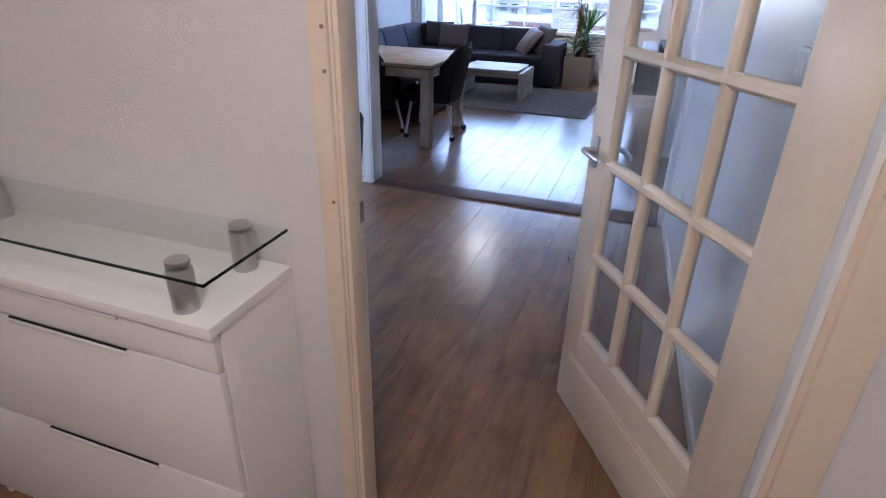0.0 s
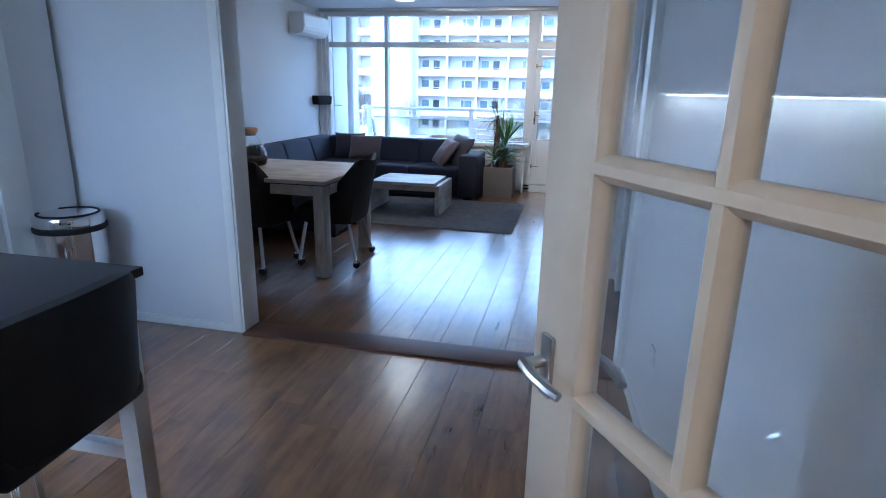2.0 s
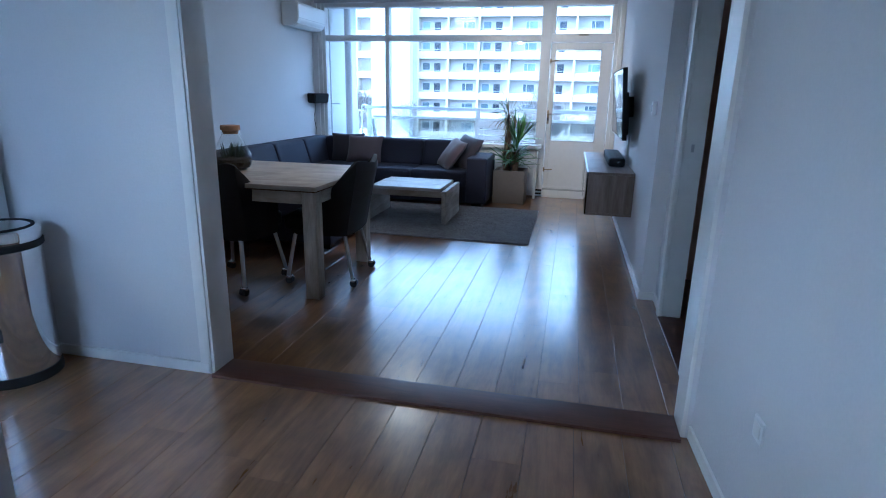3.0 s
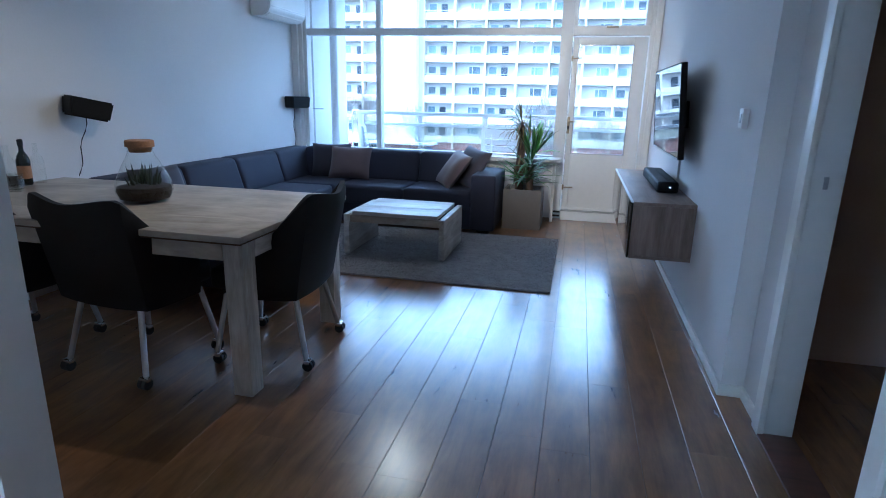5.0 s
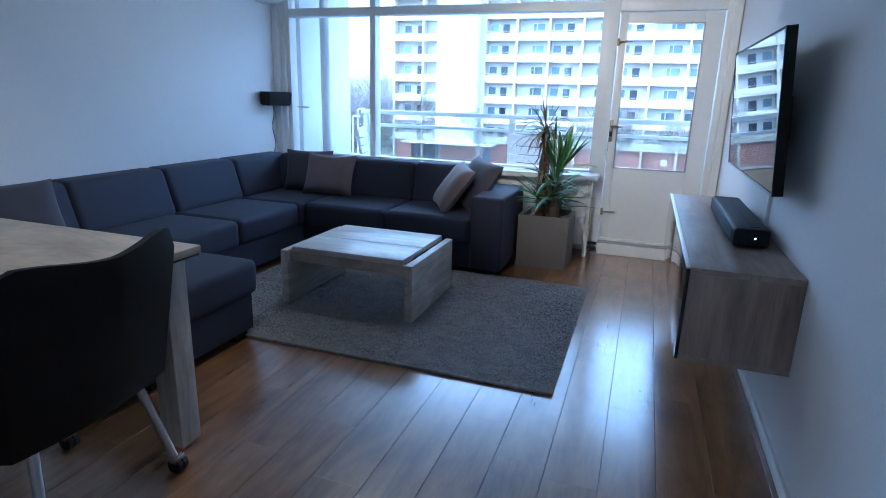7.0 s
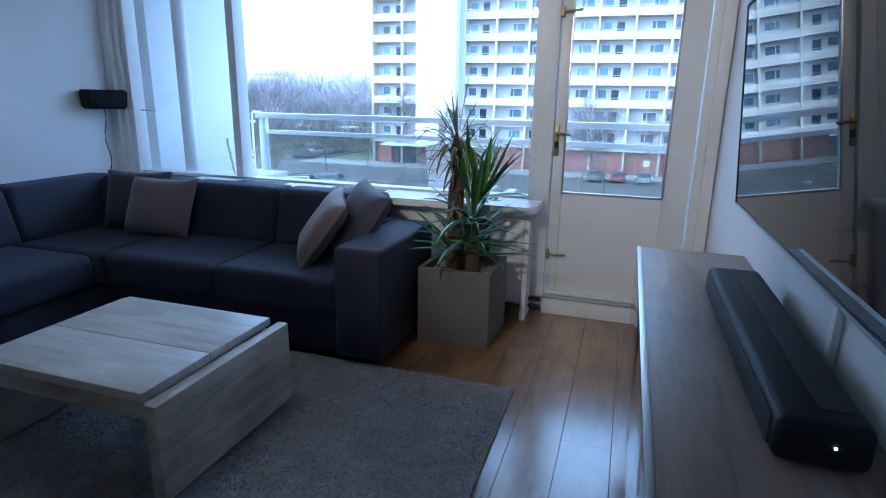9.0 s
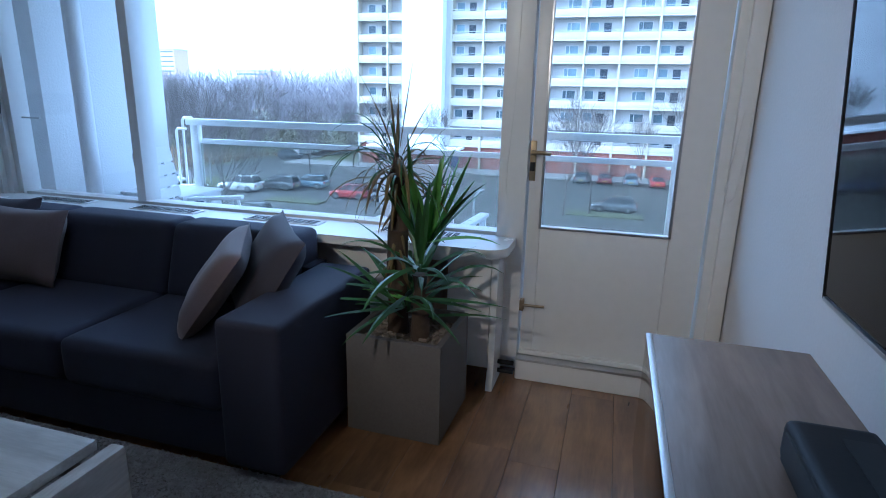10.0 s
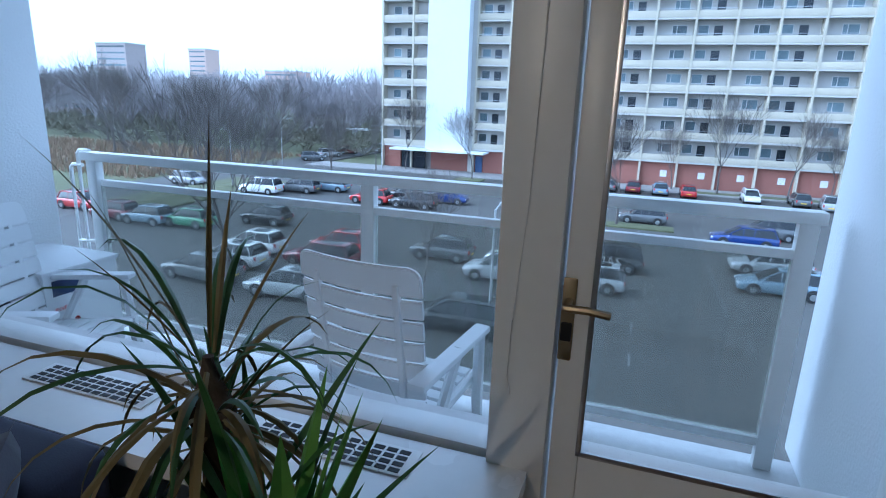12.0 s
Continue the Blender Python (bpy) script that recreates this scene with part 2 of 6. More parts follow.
M_GLASS_CLEAR = glass("clear_glass", (0.972, 0.985, 0.98))
M_GLASS_EDGE = glass("green_edge_glass", (0.14, 0.21, 0.19))
M_GLASS_RAIL = glass("weathered_glass", (0.76, 0.77, 0.74), 0.14, (0.52, 0.51, 0.47))
M_GLASS_DOOR = glass("door_glass", (0.93, 0.945, 0.96), 0.035, (0.75, 0.78, 0.85))
M_BOTTLE = glass("dark_bottle_glass", (0.12, 0.13, 0.10))
M_LAMP = glow("lit_lamp_shade", (1.0, 0.78, 0.5), 1.8)
M_LED = glow("led_strip", (1.0, 0.82, 0.55), 9.0)
M_DOT = glow("white_indicator", (1, 1, 1), 3.0)


# ---- building blocks ----
def bx(bm, x0, x1, y0, y1, z0, z1, bevel=0.0, seg=2):
    """A box between those bounds, with rounded edges where bevel is given."""
    t = bmesh.new()
    bmesh.ops.create_cube(t, size=1.0)
    for v in t.verts:
        v.co = Vector(((x0 + x1) / 2 + v.co.x * (x1 - x0), (y0 + y1) / 2 + v.co.y * (y1 - y0), (z0 + z1) / 2 + v.co.z * (z1 - z0)))
    if bevel:
        bmesh.ops.bevel(t, geom=t.edges[:], offset=bevel, segments=seg, affect="EDGES", profile=0.6)
    me = bpy.data.meshes.new("t")
    t.to_mesh(me)
    t.free()
    bm.from_mesh(me)
    bpy.data.meshes.remove(me)
    return bm


def tube(bm, p0, p1, r0, r1=None, n=12):
    """A round bar between two points."""
    p0, p1 = Vector(p0), Vector(p1)
    r1 = r0 if r1 is None else r1
    q = (p1 - p0).to_track_quat("Z", "Y")
    rings = []
    for p, r in ((p0, r0), (p1, r1)):
        rings.append([bm.verts.new(p + q @ Vector((r * math.cos(a * math.tau / n), r * math.sin(a * math.tau / n), 0))) for a in range(n)])
    for i in range(n):
        bm.faces.new((rings[0][i], rings[0][(i + 1) % n], rings[1][(i + 1) % n], rings[1][i]))
    bm.faces.new(rings[0][::-1]), bm.faces.new(rings[1])
    return bm


def path_tube(bm, pts, r, n=8):
    pts = [Vector(p) for p in pts]
    rings = []
    for i, p in enumerate(pts):
        d = (pts[min(i + 1, len(pts) - 1)] - pts[max(i - 1, 0)]).normalized()
        q = d.to_track_quat("Z", "Y")
        rr = r[i] if isinstance(r, (list, tuple)) else r
        rings.append([bm.verts.new(p + q @ Vector((rr * math.cos(a * math.tau / n), rr * math.sin(a * math.tau / n), 0))) for a in range(n)])
    for a, b in zip(rings, rings[1:]):
        for i in range(n):
            bm.faces.new((a[i], a[(i + 1) % n], b[(i + 1) % n], b[i]))
    bm.faces.new(rings[0][::-1]), bm.faces.new(rings[-1])
    return bm


def lathe(bm, profile, n=24, close=True, at=(0, 0, 0)):
    """A turned shape from (radius, height) pairs."""
    rings = [[bm.verts.new((at[0] + r * math.cos(a * math.tau / n), at[1] + r * math.sin(a * math.tau / n), at[2] + z)) for a in range(n)] for r, z in profile]
    for a, b in zip(rings, rings[1:]):
        for i in range(n):
            bm.faces.new((a[i], a[(i + 1) % n], b[(i + 1) % n], b[i]))
    if close:
        bm.faces.new(rings[0][::-1]), bm.faces.new(rings[-1])
    return bm


def prism(bm, outline, z0, z1):
    """An upright block over an outline of (x, y) points."""
    lo, hi = [bm.verts.new((x, y, z0)) for x, y in outline], [bm.verts.new((x, y, z1)) for x, y in outline]
    n = len(outline)
    for i in range(n):
        bm.faces.new((lo[i], lo[(i + 1) % n], hi[(i + 1) % n], hi[i]))
    bm.faces.new(lo[::-1]), bm.faces.new(hi)
    return bm


def finish(bm, name, material, angle=38):
    bmesh.ops.recalc_face_normals(bm, faces=bm.faces[:])
    for e in bm.edges:
        e.smooth = len(e.link_faces) == 2 and e.calc_face_angle(9.0) < radians(angle)
    for f in bm.faces:
        f.smooth = True
    me = bpy.data.meshes.new(name)
    bm.to_mesh(me)
    bm.free()
    me.materials.append(material)
    return me


def part(name, bm, material, parent=None, label="", at=None):
    ob = new(name, finish(bm, name, material))
    if parent:
        ob.parent = parent
    if at is not None:
        ob.matrix_basis = at
    return tagged(ob, label) if label else ob


def thing(name, m, label, category, group="", kind=""):
    ob = new(name)
    ob.empty_display_size = 0.1
    ob.matrix_basis = m
    return tagged(ob, label, category, group, kind)


def setting(name, bm, material, label, category):
    return tagged(part(name, bm, material), label, category, "", "structure")


def B(*a):
    return bx(bmesh.new(), *a)

# ---- the shell: living room, kitchen, hall, side passage ----
XL, XR, XR2, YP0, YP1, CEIL = -3.0, 1.125, 1.225, 4.03, 4.18, 2.52
bm = bmesh.new()
bx(bm, XL - 0.2, XL, YP1, 9.8, -0.1, CEIL)
setting("wall_west", bm, M_WALL, "white plastered wall behind the corner sofa", "wall")
bm = bmesh.new()
bx(bm, XR, XR + 0.2, 5.70, 9.8, -0.1, CEIL)
bx(bm, XR2, XR2 + 0.1, 5.46, 5.70, -0.1, CEIL)
bx(bm, XR2, XR2 + 0.1, 4.52, 5.46, 2.12, CEIL)
bx(bm, XR2, XR2 + 0.1, YP1, 4.52, -0.1, CEIL)
setting("wall_east", bm, M_WALL, "white plastered wall with a doorway and the television", "wall")
bm = bmesh.new()
bx(bm, XL - 0.2, -1.02, YP0, YP1, -0.1, CEIL)
bx(bm, 1.128, XR2 + 0.1, YP0, YP1, -0.1, CEIL)
setting("wall_partition", bm, M_WALL, "white partition wall with a wide opening between kitchen and living room", "wall")
bm = bmesh.new()
bx(bm, XL, 0.245, 9.68, 9.82, -0.1, 0.66)
bx(bm, XL - 0.2, XR + 0.2, 9.62, 9.82, 2.50, 2.75)
setting("wall_north", bm, M_WALL, "low white wall under the large window", "wall")
bm = bmesh.new()
bx(bm, XL - 0.2, XR + 0.4, YP0, 9.62, CEIL, CEIL + 0.12)
bx(bm, -2.8, 2.4, 1.224, YP0, CEIL, CEIL + 0.12)
bx(bm, -1.18, 2.4, -1.85, 1.224, CEIL, CEIL + 0.12)
bx(bm, XR + 0.4, 2.6, YP0, 6.4, CEIL, CEIL + 0.12)
setting("ceiling", bm, M_CEIL, "smooth white painted ceiling", "ceiling")
bm = bmesh.new()
prism(bm, [(1.315, 1.302), (1.55, 1.302), (1.55, YP0), (1.150, YP0)], -0.1, CEIL)
setting("wall_kitchen_east", bm, M_WALL, "plain white kitchen wall with a socket", "wall")
bm = bmesh.new()
bx(bm, -2.8, -2.62, 1.2, YP0, -0.1, CEIL)
setting("wall_kitchen_west", bm, M_WALL, "white kitchen wall behind the worktop", "wall")
bm = bmesh.new()
bx(bm, -2.8, -2.25, 1.224, 1.30, -0.1, CEIL)
bx(bm, -2.25, -1.19, 1.224, 1.30, -0.1, 1.07)
bx(bm, -2.25, -1.19, 1.224, 1.30, 2.17, CEIL)
bx(bm, -1.19, 0.303, 1.224, 1.30, -0.1, CEIL)
bx(bm, 0.303, 1.343, 1.224, 1.30, 2.16, CEIL)
bx(bm, 1.343, 2.4, 1.224, 1.30, -0.1, CEIL)
setting("wall_hall_north", bm, M_PAPER, "white textured wall between hall and kitchen", "wall")
bm = bmesh.new()
bx(bm, -1.18, -1.05, -1.7, 1.224, -0.1, CEIL)
bx(bm, 2.2, 2.4, -1.7, 1.24, -0.1, CEIL)
bx(bm, -1.18, 2.4, -1.85, -1.7, -0.1, CEIL)
setting("wall_hall", bm, M_PAPER, "white textured hall walls", "wall")
M_BEIGE = mat("beige_plaster", (0.66, 0.50, 0.40), 0.8, vary=0.04, fine=90, bump=0.3)
bm = bmesh.new()
bx(bm, 2.45, 2.6, YP0, 6.4, -0.1, CEIL)
bx(bm, XR2 + 0.1, 2.45, 6.25, 6.4, -0.1, CEIL)
bx(bm, XR2 + 0.1, 2.45, YP0 - 0.15, YP0, -0.1, CEIL)
setting("wall_passage", bm, M_BEIGE, "beige walls of the dim side passage", "wall")

# skirtings
def skirting(x0, x1, y0, y1, h=0.055):
    setting("baseboard", B(x0, x1, y0, y1, 0.0, h, 0.004), M_TRIM, "low white painted skirting board", "baseboard")


skirting(XR - 0.014, XR, 5.688, 9.55)
skirting(XR - 0.014, XR2, 5.686, 5.70)
skirting(XR2 - 0.014, XR2, 5.48, 5.686)
skirting(XL, XL + 0.014, YP1, 9.6)
skirting(-2.0, -1.03, YP0 - 0.014, YP0)
setting("baseboard", prism(bmesh.new(), [(1.288, 1.50), (1.302, 1.50), (1.154, YP0 - 0.001), (1.140, YP0 - 0.001)], 0.0, 0.055), M_TRIM, "low white painted skirting board", "baseboard")
skirting(2.436, 2.45, YP0, 6.25)

# bare slab under the floor
setting("ground_slab", B(-3.2, 2.6, -1.85, 9.8, -0.3, -0.012), M_JOINT, "dark underlay beneath the laminate", "floor")

# trim of the wide opening
bm = bmesh.new()
bx(bm, -1.022, -1.006, YP0 - 0.004, YP1 + 0.004, 0, CEIL, 0.003)
bx(bm, -1.075, -1.02, YP0 - 0.012, YP0 - 0.001, 0, CEIL, 0.003)
setting("trim", bm, M_TRIM, "white painted timber lining of the opening", "trim")
bm = bmesh.new()
bx(bm, 1.112, 1.130, YP0 - 0.004, YP1 + 0.004, 0, CEIL, 0.003)
setting("trim", bm, M_TRIM, "white painted timber lining of the opening", "trim")
setting("threshold", B(-1.0, 1.110, YP0 - 0.045, YP1 - 0.01, -0.01, 0.014, 0.005), M_THRESH, "dark brown wooden threshold strip across the opening", "threshold")

# doorway to the passage
door_2 = tagged(new("door_2"), "white painted door frame of the open passage doorway", "door frame", "", "structure")
part("door_frame", B(1.215, 1.335, 5.38, 5.462, 0, 2.06, 0.004), M_TRIM, door_2)
part("door_frame", B(1.215, 1.335, 4.518, 4.60, 0, 2.06, 0.004), M_TRIM, door_2)
part("door_frame", B(1.215, 1.335, 4.518, 5.462, 2.06, 2.125, 0.004), M_TRIM, door_2)
part("casing", B(1.198, 1.224, 5.37, 5.45, 0, 2.13, 0.006), M_TRIM, door_2)
part("casing", B(1.198, 1.224, 4.53, 4.61, 0, 2.13, 0.006), M_TRIM, door_2)
part("strike_plate", B(1.266, 1.282, 5.376, 5.381, 1.03, 1.075, 0.001), M_STEEL, door_2, "small steel strike plate")
part("sill", B(1.20, 1.34, 4.60, 5.38, -0.01, 0.010, 0.003), M_THRESH, door_2, "dark wooden threshold")

# ---- large window and balcony door ----
window_1 = tagged(new("window_1"), "wide white timber window with upper lights over the sofa", "window", "", "structure")
F0, F1 = 9.585, 9.70


def member(x0, x1, z0, z1, y0=F0, y1=F1):
    part("window_frame", B(x0, x1, y0, y1, z0, z1, 0.006), M_UPVC, window_1)


member(-3.0, -2.93, 0.66, 2.50, 9.53, 9.70)
member(-2.93, -2.88, 0.66, 2.50, 9.56, 9.70)
member(-2.88, -2.835, 0.66, 2.50)
member(-1.972, -1.912, 0.714, 1.995)
member(-1.972, -1.912, 2.07, 2.42)
member(0.115, 0.243, 0.10, 2.50, 9.57, 9.70)
member(-2.835, 0.115, 1.995, 2.07)
member(-2.835, 0.115, 2.42, 2.50)
member(-2.835, 0.115, 0.66, 0.714, 9.60)
member(1.02, 1.125, 0.0, 2.50, 9.57, 9.70)
member(0.243, 1.02, 1.985, 2.085)
member(0.243, 1.02, 2.42, 2.50)
member(0.243, 0.285, 2.085, 2.42)
member(0.965, 1.02, 2.085, 2.42)
member(1.06, 1.12, 0.0, 2.50, 9.535, 9.572)
for x0, x1, z0, z1 in ((-2.835, -1.972, 0.714, 1.995), (-1.912, 0.115, 0.714, 1.995), (-2.835, -1.972, 2.07, 2.42), (-1.912, 0.115, 2.07, 2.42), (0.285, 0.965, 2.085, 2.42)):
    g = part("pane", B(x0, x1, 9.640, 9.646, z0, z1), M_GLASS, window_1)
    g.visible_shadow = False
part("window_stay", B(-2.80, -2.66, 9.615, 9.625, 1.15, 1.16, 0.003), M_STEEL, window_1, "slim steel window stay")
part("catch", B(0.58, 0.70, 9.56, 9.585, 2.062, 2.075, 0.004), M_BRASS, window_1, "small brass window catch")

door_3 = tagged(new("door_3"), "closed white balcony door with a tall glass pane", "door", "", "structure")
D0, D1 = 9.605, 9.66
part("stile", B(0.25, 0.312, D0, D1, 0.10, 1.975, 0.006), M_UPVC, door_3)
part("stile", B(0.872, 1.012, D0, D1, 0.10, 1.975, 0.006), M_UPVC, door_3)
part("rail", B(0.312, 0.872, D0, D1, 1.893, 1.975, 0.004), M_UPVC, door_3)
part("panel", B(0.312, 0.872, D0, D1, 0.10, 0.752, 0.004), M_UPVC, door_3)
g = part("pane", B(0.312, 0.872, 9.640, 9.646, 0.752, 1.893), M_GLASS, door_3)
g.visible_shadow = False
bm = bmesh.new()
for a in ((0.305, 0.88, 0.745, 0.757), (0.305, 0.88, 1.888, 1.899), (0.305, 0.317, 0.745, 1.899), (0.867, 0.88, 0.745, 1.899)):
    bx(bm, a[0], a[1], 9.60, 9.606, a[2], a[3], 0.002)
part("glazing_bead", bm, M_STEEL, door_3, "thin grey glazing bead")


def lever(parent, x, y, z, length, material, plate=True):
    """A door lever on its plate, pointing along +x, on a face that looks to -y."""
    if plate:
        part("back_plate", B(x - 0.014, x + 0.014, y - 0.008, y, z - 0.13, z + 0.05, 0.004), M_BRASS, parent)
        part("keyhole", B(x - 0.011, x + 0.011, y - 0.014, y - 0.004, z - 0.085, z - 0.045, 0.003), M_BLACK, parent, "black lock cylinder")
    b = tube(bmesh.new(), (x, y, z), (x, y - 0.05, z), 0.009)
    path_tube(b, [(x - 0.004, y - 0.05, z), (x + length * 0.5, y - 0.054, z + 0.002), (x + length, y - 0.05, z - 0.004)], 0.0085)
    part("door_handle", b, material, parent, "worn brass lever handle")


lever(door_3, 0.262, D0, 1.095, 0.085, M_BRASS)
for z in (0.37, 1.755):
    part("bolt_plate", B(0.225, 0.262, D0 - 0.03, D0 + 0.001, z - 0.028, z + 0.028, 0.003), M_BRASS, door_3)
    path = tube(bmesh.new(), (0.262, D0 - 0.022, z), (0.36, D0 - 0.034, z + 0.006), 0.0065)
    part("bolt_lever", path, M_BRASS, door_3, "brass espagnolette lever")
part("kick_step", B(0.243, 1.10, 9.54, 9.60, 0.0, 0.10, 0.008), M_UPVC, door_3, "white painted step below the door")
part("sill_strip", B(0.245, 1.02, 9.535, 9.605, 0.101, 0.114, 0.003), M_STEEL, door_3, "grey threshold strip")
part("weather_bar", B(0.25, 1.0, 9.585, 9.606, 0.115, 0.14, 0.006), M_UPVC, door_3)
# curtain rail above the window
rail = thing("curtain_rail", pose(-0.9, 9.53, 2.47), "slim grey curtain rail under the ceiling", "curtain rail")
part("track", B(-2.05, 2.0, -0.02, 0.02, 0.0, 0.05, 0.006), M_STEEL, rail)
part("bracket", B(-1.6, -1.57, -0.015, 0.055, 0.006, 0.044, 0.002), M_STEEL, rail)
part("bracket", B(1.5, 1.53, -0.015, 0.055, 0.006, 0.044, 0.002), M_STEEL, rail)

# ---- radiator casing and window board ----
board = thing("window_board", pose(0, 0, 0.66), "white lacquered window board with slotted vents", "window sill")
out = [(-2.99, 9.585), (-2.99, 9.30), (0.12, 9.30)]
out += [(0.12 + 0.09 * math.sin(a * math.pi / 16), 9.39 - 0.09 * math.cos(a * math.pi / 16)) for a in range(1, 9)]
out += [(0.21, 9.572), (0.115, 9.572), (0.115, 9.585)]
bm = prism(bmesh.new(), out, 0.0, 0.04)
part("board", bm, M_WHITEG, board)
for cx in (-2.42, -1.69, -0.965, -0.235):
    v = part("vent", B(cx - 0.21, cx + 0.21, 9.445, 9.545, 0.0405, 0.045, 0.002), M_UPVC, board, "slotted white vent grille")
    for i in range(12):
        for j in range(4):
            x, y = cx - 0.190 + i * 0.032, 9.453 + j * 0.022
            part("slot", B(x, x + 0.025, y, y + 0.014, 0.0445, 0.0462), M_BLACK, v)
casing = thing("radiator_casing", pose(0, 0, 0), "white radiator casing with open shelves beneath the window board", "radiator cover")
bm = bmesh.new()
prof = [(9.405, 0.66), (9.405, 0.30), (9.40, 0.10), (9.375, 0.03), (9.375, 0.0), (9.57, 0.0), (9.57, 0.66)]
a = [bm.verts.new((0.135, y, z)) for y, z in prof]
b = [bm.verts.new((0.165, y, z)) for y, z in prof]
for i in range(len(prof)):
    j = (i + 1) % len(prof)
    bm.faces.new((a[i], a[j], b[j], b[i]))
bm.faces.new(a[::-1]), bm.faces.new(b)
part("end_panel", bm, M_WHITEG, casing)
part("front_panel", B(-0.07, 0.132, 9.41, 9.43, 0.10, 0.655, 0.003), M_WHITEG, casing)
part("front_panel", B(-2.99, -0.30, 9.41, 9.43, 0.10, 0.655, 0.003), M_WHITEG, casing)
part("shelf_back", B(-0.30, -0.07, 9.54, 9.56, 0.0, 0.655), M_WALNUT, casing, "brown wooden back board")
part("top_rail", B(-0.30, -0.07, 9.41, 9.43, 0.60, 0.655, 0.003), M_WHITEG, casing)

window_2 = tagged(new("window_2"), "white kitchen window towards the access gallery", "window", "", "structure")
for q in ((-2.25, -2.20, 1.07, 2.17), (-1.24, -1.19, 1.07, 2.17), (-2.20, -1.24, 1.07, 1.12), (-2.20, -1.24, 2.12, 2.17)):
    part("window_frame", B(q[0], q[1], 1.22, 1.305, q[2], q[3], 0.004), M_UPVC, window_2)
g = part("pane", B(-2.20, -1.24, 1.235, 1.241, 1.12, 2.12), M_GLASS, window_2)
g.visible_shadow = False
hl = thing("hall_lamp", pose(0.72, -0.10, 2.40), "round lit hall ceiling lamp", "ceiling lamp")
part("shade", lathe(bmesh.new(), [(0.02, 0.0), (0.10, 0.006), (0.135, 0.03), (0.14, 0.07), (0.13, 0.09)], 30), M_LAMP, hl)
part("mount", lathe(bmesh.new(), [(0.12, 0.09), (0.12, 0.12)], 24), M_STEEL, hl)

# ---- hall: glazed door, shoe cabinet ----
LEAF = Vector((-0.542, 0.840, 0)).normalized()
door_1 = tagged(new("door_1"), "cream painted glazed door standing open into the kitchen", "door", "", "structure")
ang = math.degrees(math.atan2(LEAF.y, LEAF.x))
door_1.matrix_basis = pose(1.294, 1.3315, 0.0, 0, 0, ang)
T0, T1, LW, LH = -0.004, 0.036, 0.92, 2.10
part("stile", B(0.0, 0.155, T0, T1, 0.008, LH, 0.004), M_DOORP, door_1)
part("stile", B(0.811, LW, T0, T1, 0.008, LH, 0.004), M_DOORP, door_1)
part("rail", B(0.155, 0.811, T0, T1, 1.985, LH, 0.003), M_DOORP, door_1)
part("rail", B(0.155, 0.811, T0, T1, 0.008, 0.365, 0.003), M_DOORP, door_1)
part("raised_panel", B(0.10, 0.85, T1, T1 + 0.009, 0.07, 0.265, 0.006), M_DOORP, door_1)
bm = bmesh.new()
bx(bm, 0.115, 0.835, T1 + 0.008, T1 + 0.014, 0.085, 0.25, 0.004)
part("raised_panel", bm, M_DOORP, door_1)
zs, ss = [0.365, 0.672, 0.990, 1.324, 1.656, 1.985], [0.155, 0.370, 0.602, 0.811]


def moulded_bar(bm, a, b, mid, upright):
    """A glazing bar with a flat nose and sloping sides, the same on both faces."""
    prof = ((-0.018, 0.010), (-0.016, 0.006), (-0.007, T0), (0.007, T0), (0.016, 0.006), (0.018, 0.010), (0.018, 0.022), (0.016, 0.027), (0.007, T1 - 0.001), (-0.007, T1 - 0.001), (-0.016, 0.027), (-0.018, 0.022))
    ends = [[bm.verts.new((mid + o, y, e) if upright else (e, y - 0.0006 if y < 0.015 else y + 0.0006, mid + o)) for o, y in prof] for e in (a, b)]
    k = len(prof)
    for i in range(k):
        bm.faces.new((ends[0][i], ends[0][(i + 1) % k], ends[1][(i + 1) % k], ends[1][i]))
    bm.faces.new(ends[0][::-1]), bm.faces.new(ends[1])
    return bm


for x in ss[1:-1]:
    part("glazing_bar", moulded_bar(bmesh.new(), 0.365, 1.985, x, True), M_DOORP, door_1)
for z in zs[1:-1]:
    part("glazing_bar", moulded_bar(bmesh.new(), 0.155, 0.811, z, False), M_DOORP, door_1)
for x in (0.155, 0.811):
    part("glazing_bead", moulded_bar(bmesh.new(), 0.365, 1.985, x, True), M_DOORP, door_1)
for z in (0.365, 1.985):
    part("glazing_bead", moulded_bar(bmesh.new(), 0.155, 0.811, z, False), M_DOORP, door_1)
for i in range(5):
    for j in range(3):
        g = part("pane", B(ss[j] + 0.01, ss[j + 1] - 0.01, 0.014, 0.018, zs[i] + 0.01, zs[i + 1] - 0.01), M_GLASS_DOOR, door_1)
        g.visible_shadow = False
for side, y in ((1, T1), (-1, T0)):
    b = B(0.858, 0.888, min(y, y + side * 0.008), max(y, y + side * 0.008), 0.965, 1.065, 0.003)
    part("back_plate", b, M_STEEL, door_1)
    b = tube(bmesh.new(), (0.880, y, 1.02), (0.880, y + side * 0.038, 1.02), 0.009)
    path_tube(b, [(0.884, y + side * 0.038, 1.02), (0.845, y + side * 0.043, 1.018), (0.806, y + side * 0.039, 1.014), (0.790, y + side * 0.033, 1.011)], [0.010, 0.009, 0.0085, 0.007])
    part("door_handle", b, M_STEEL, door_1, "satin steel lever handle")
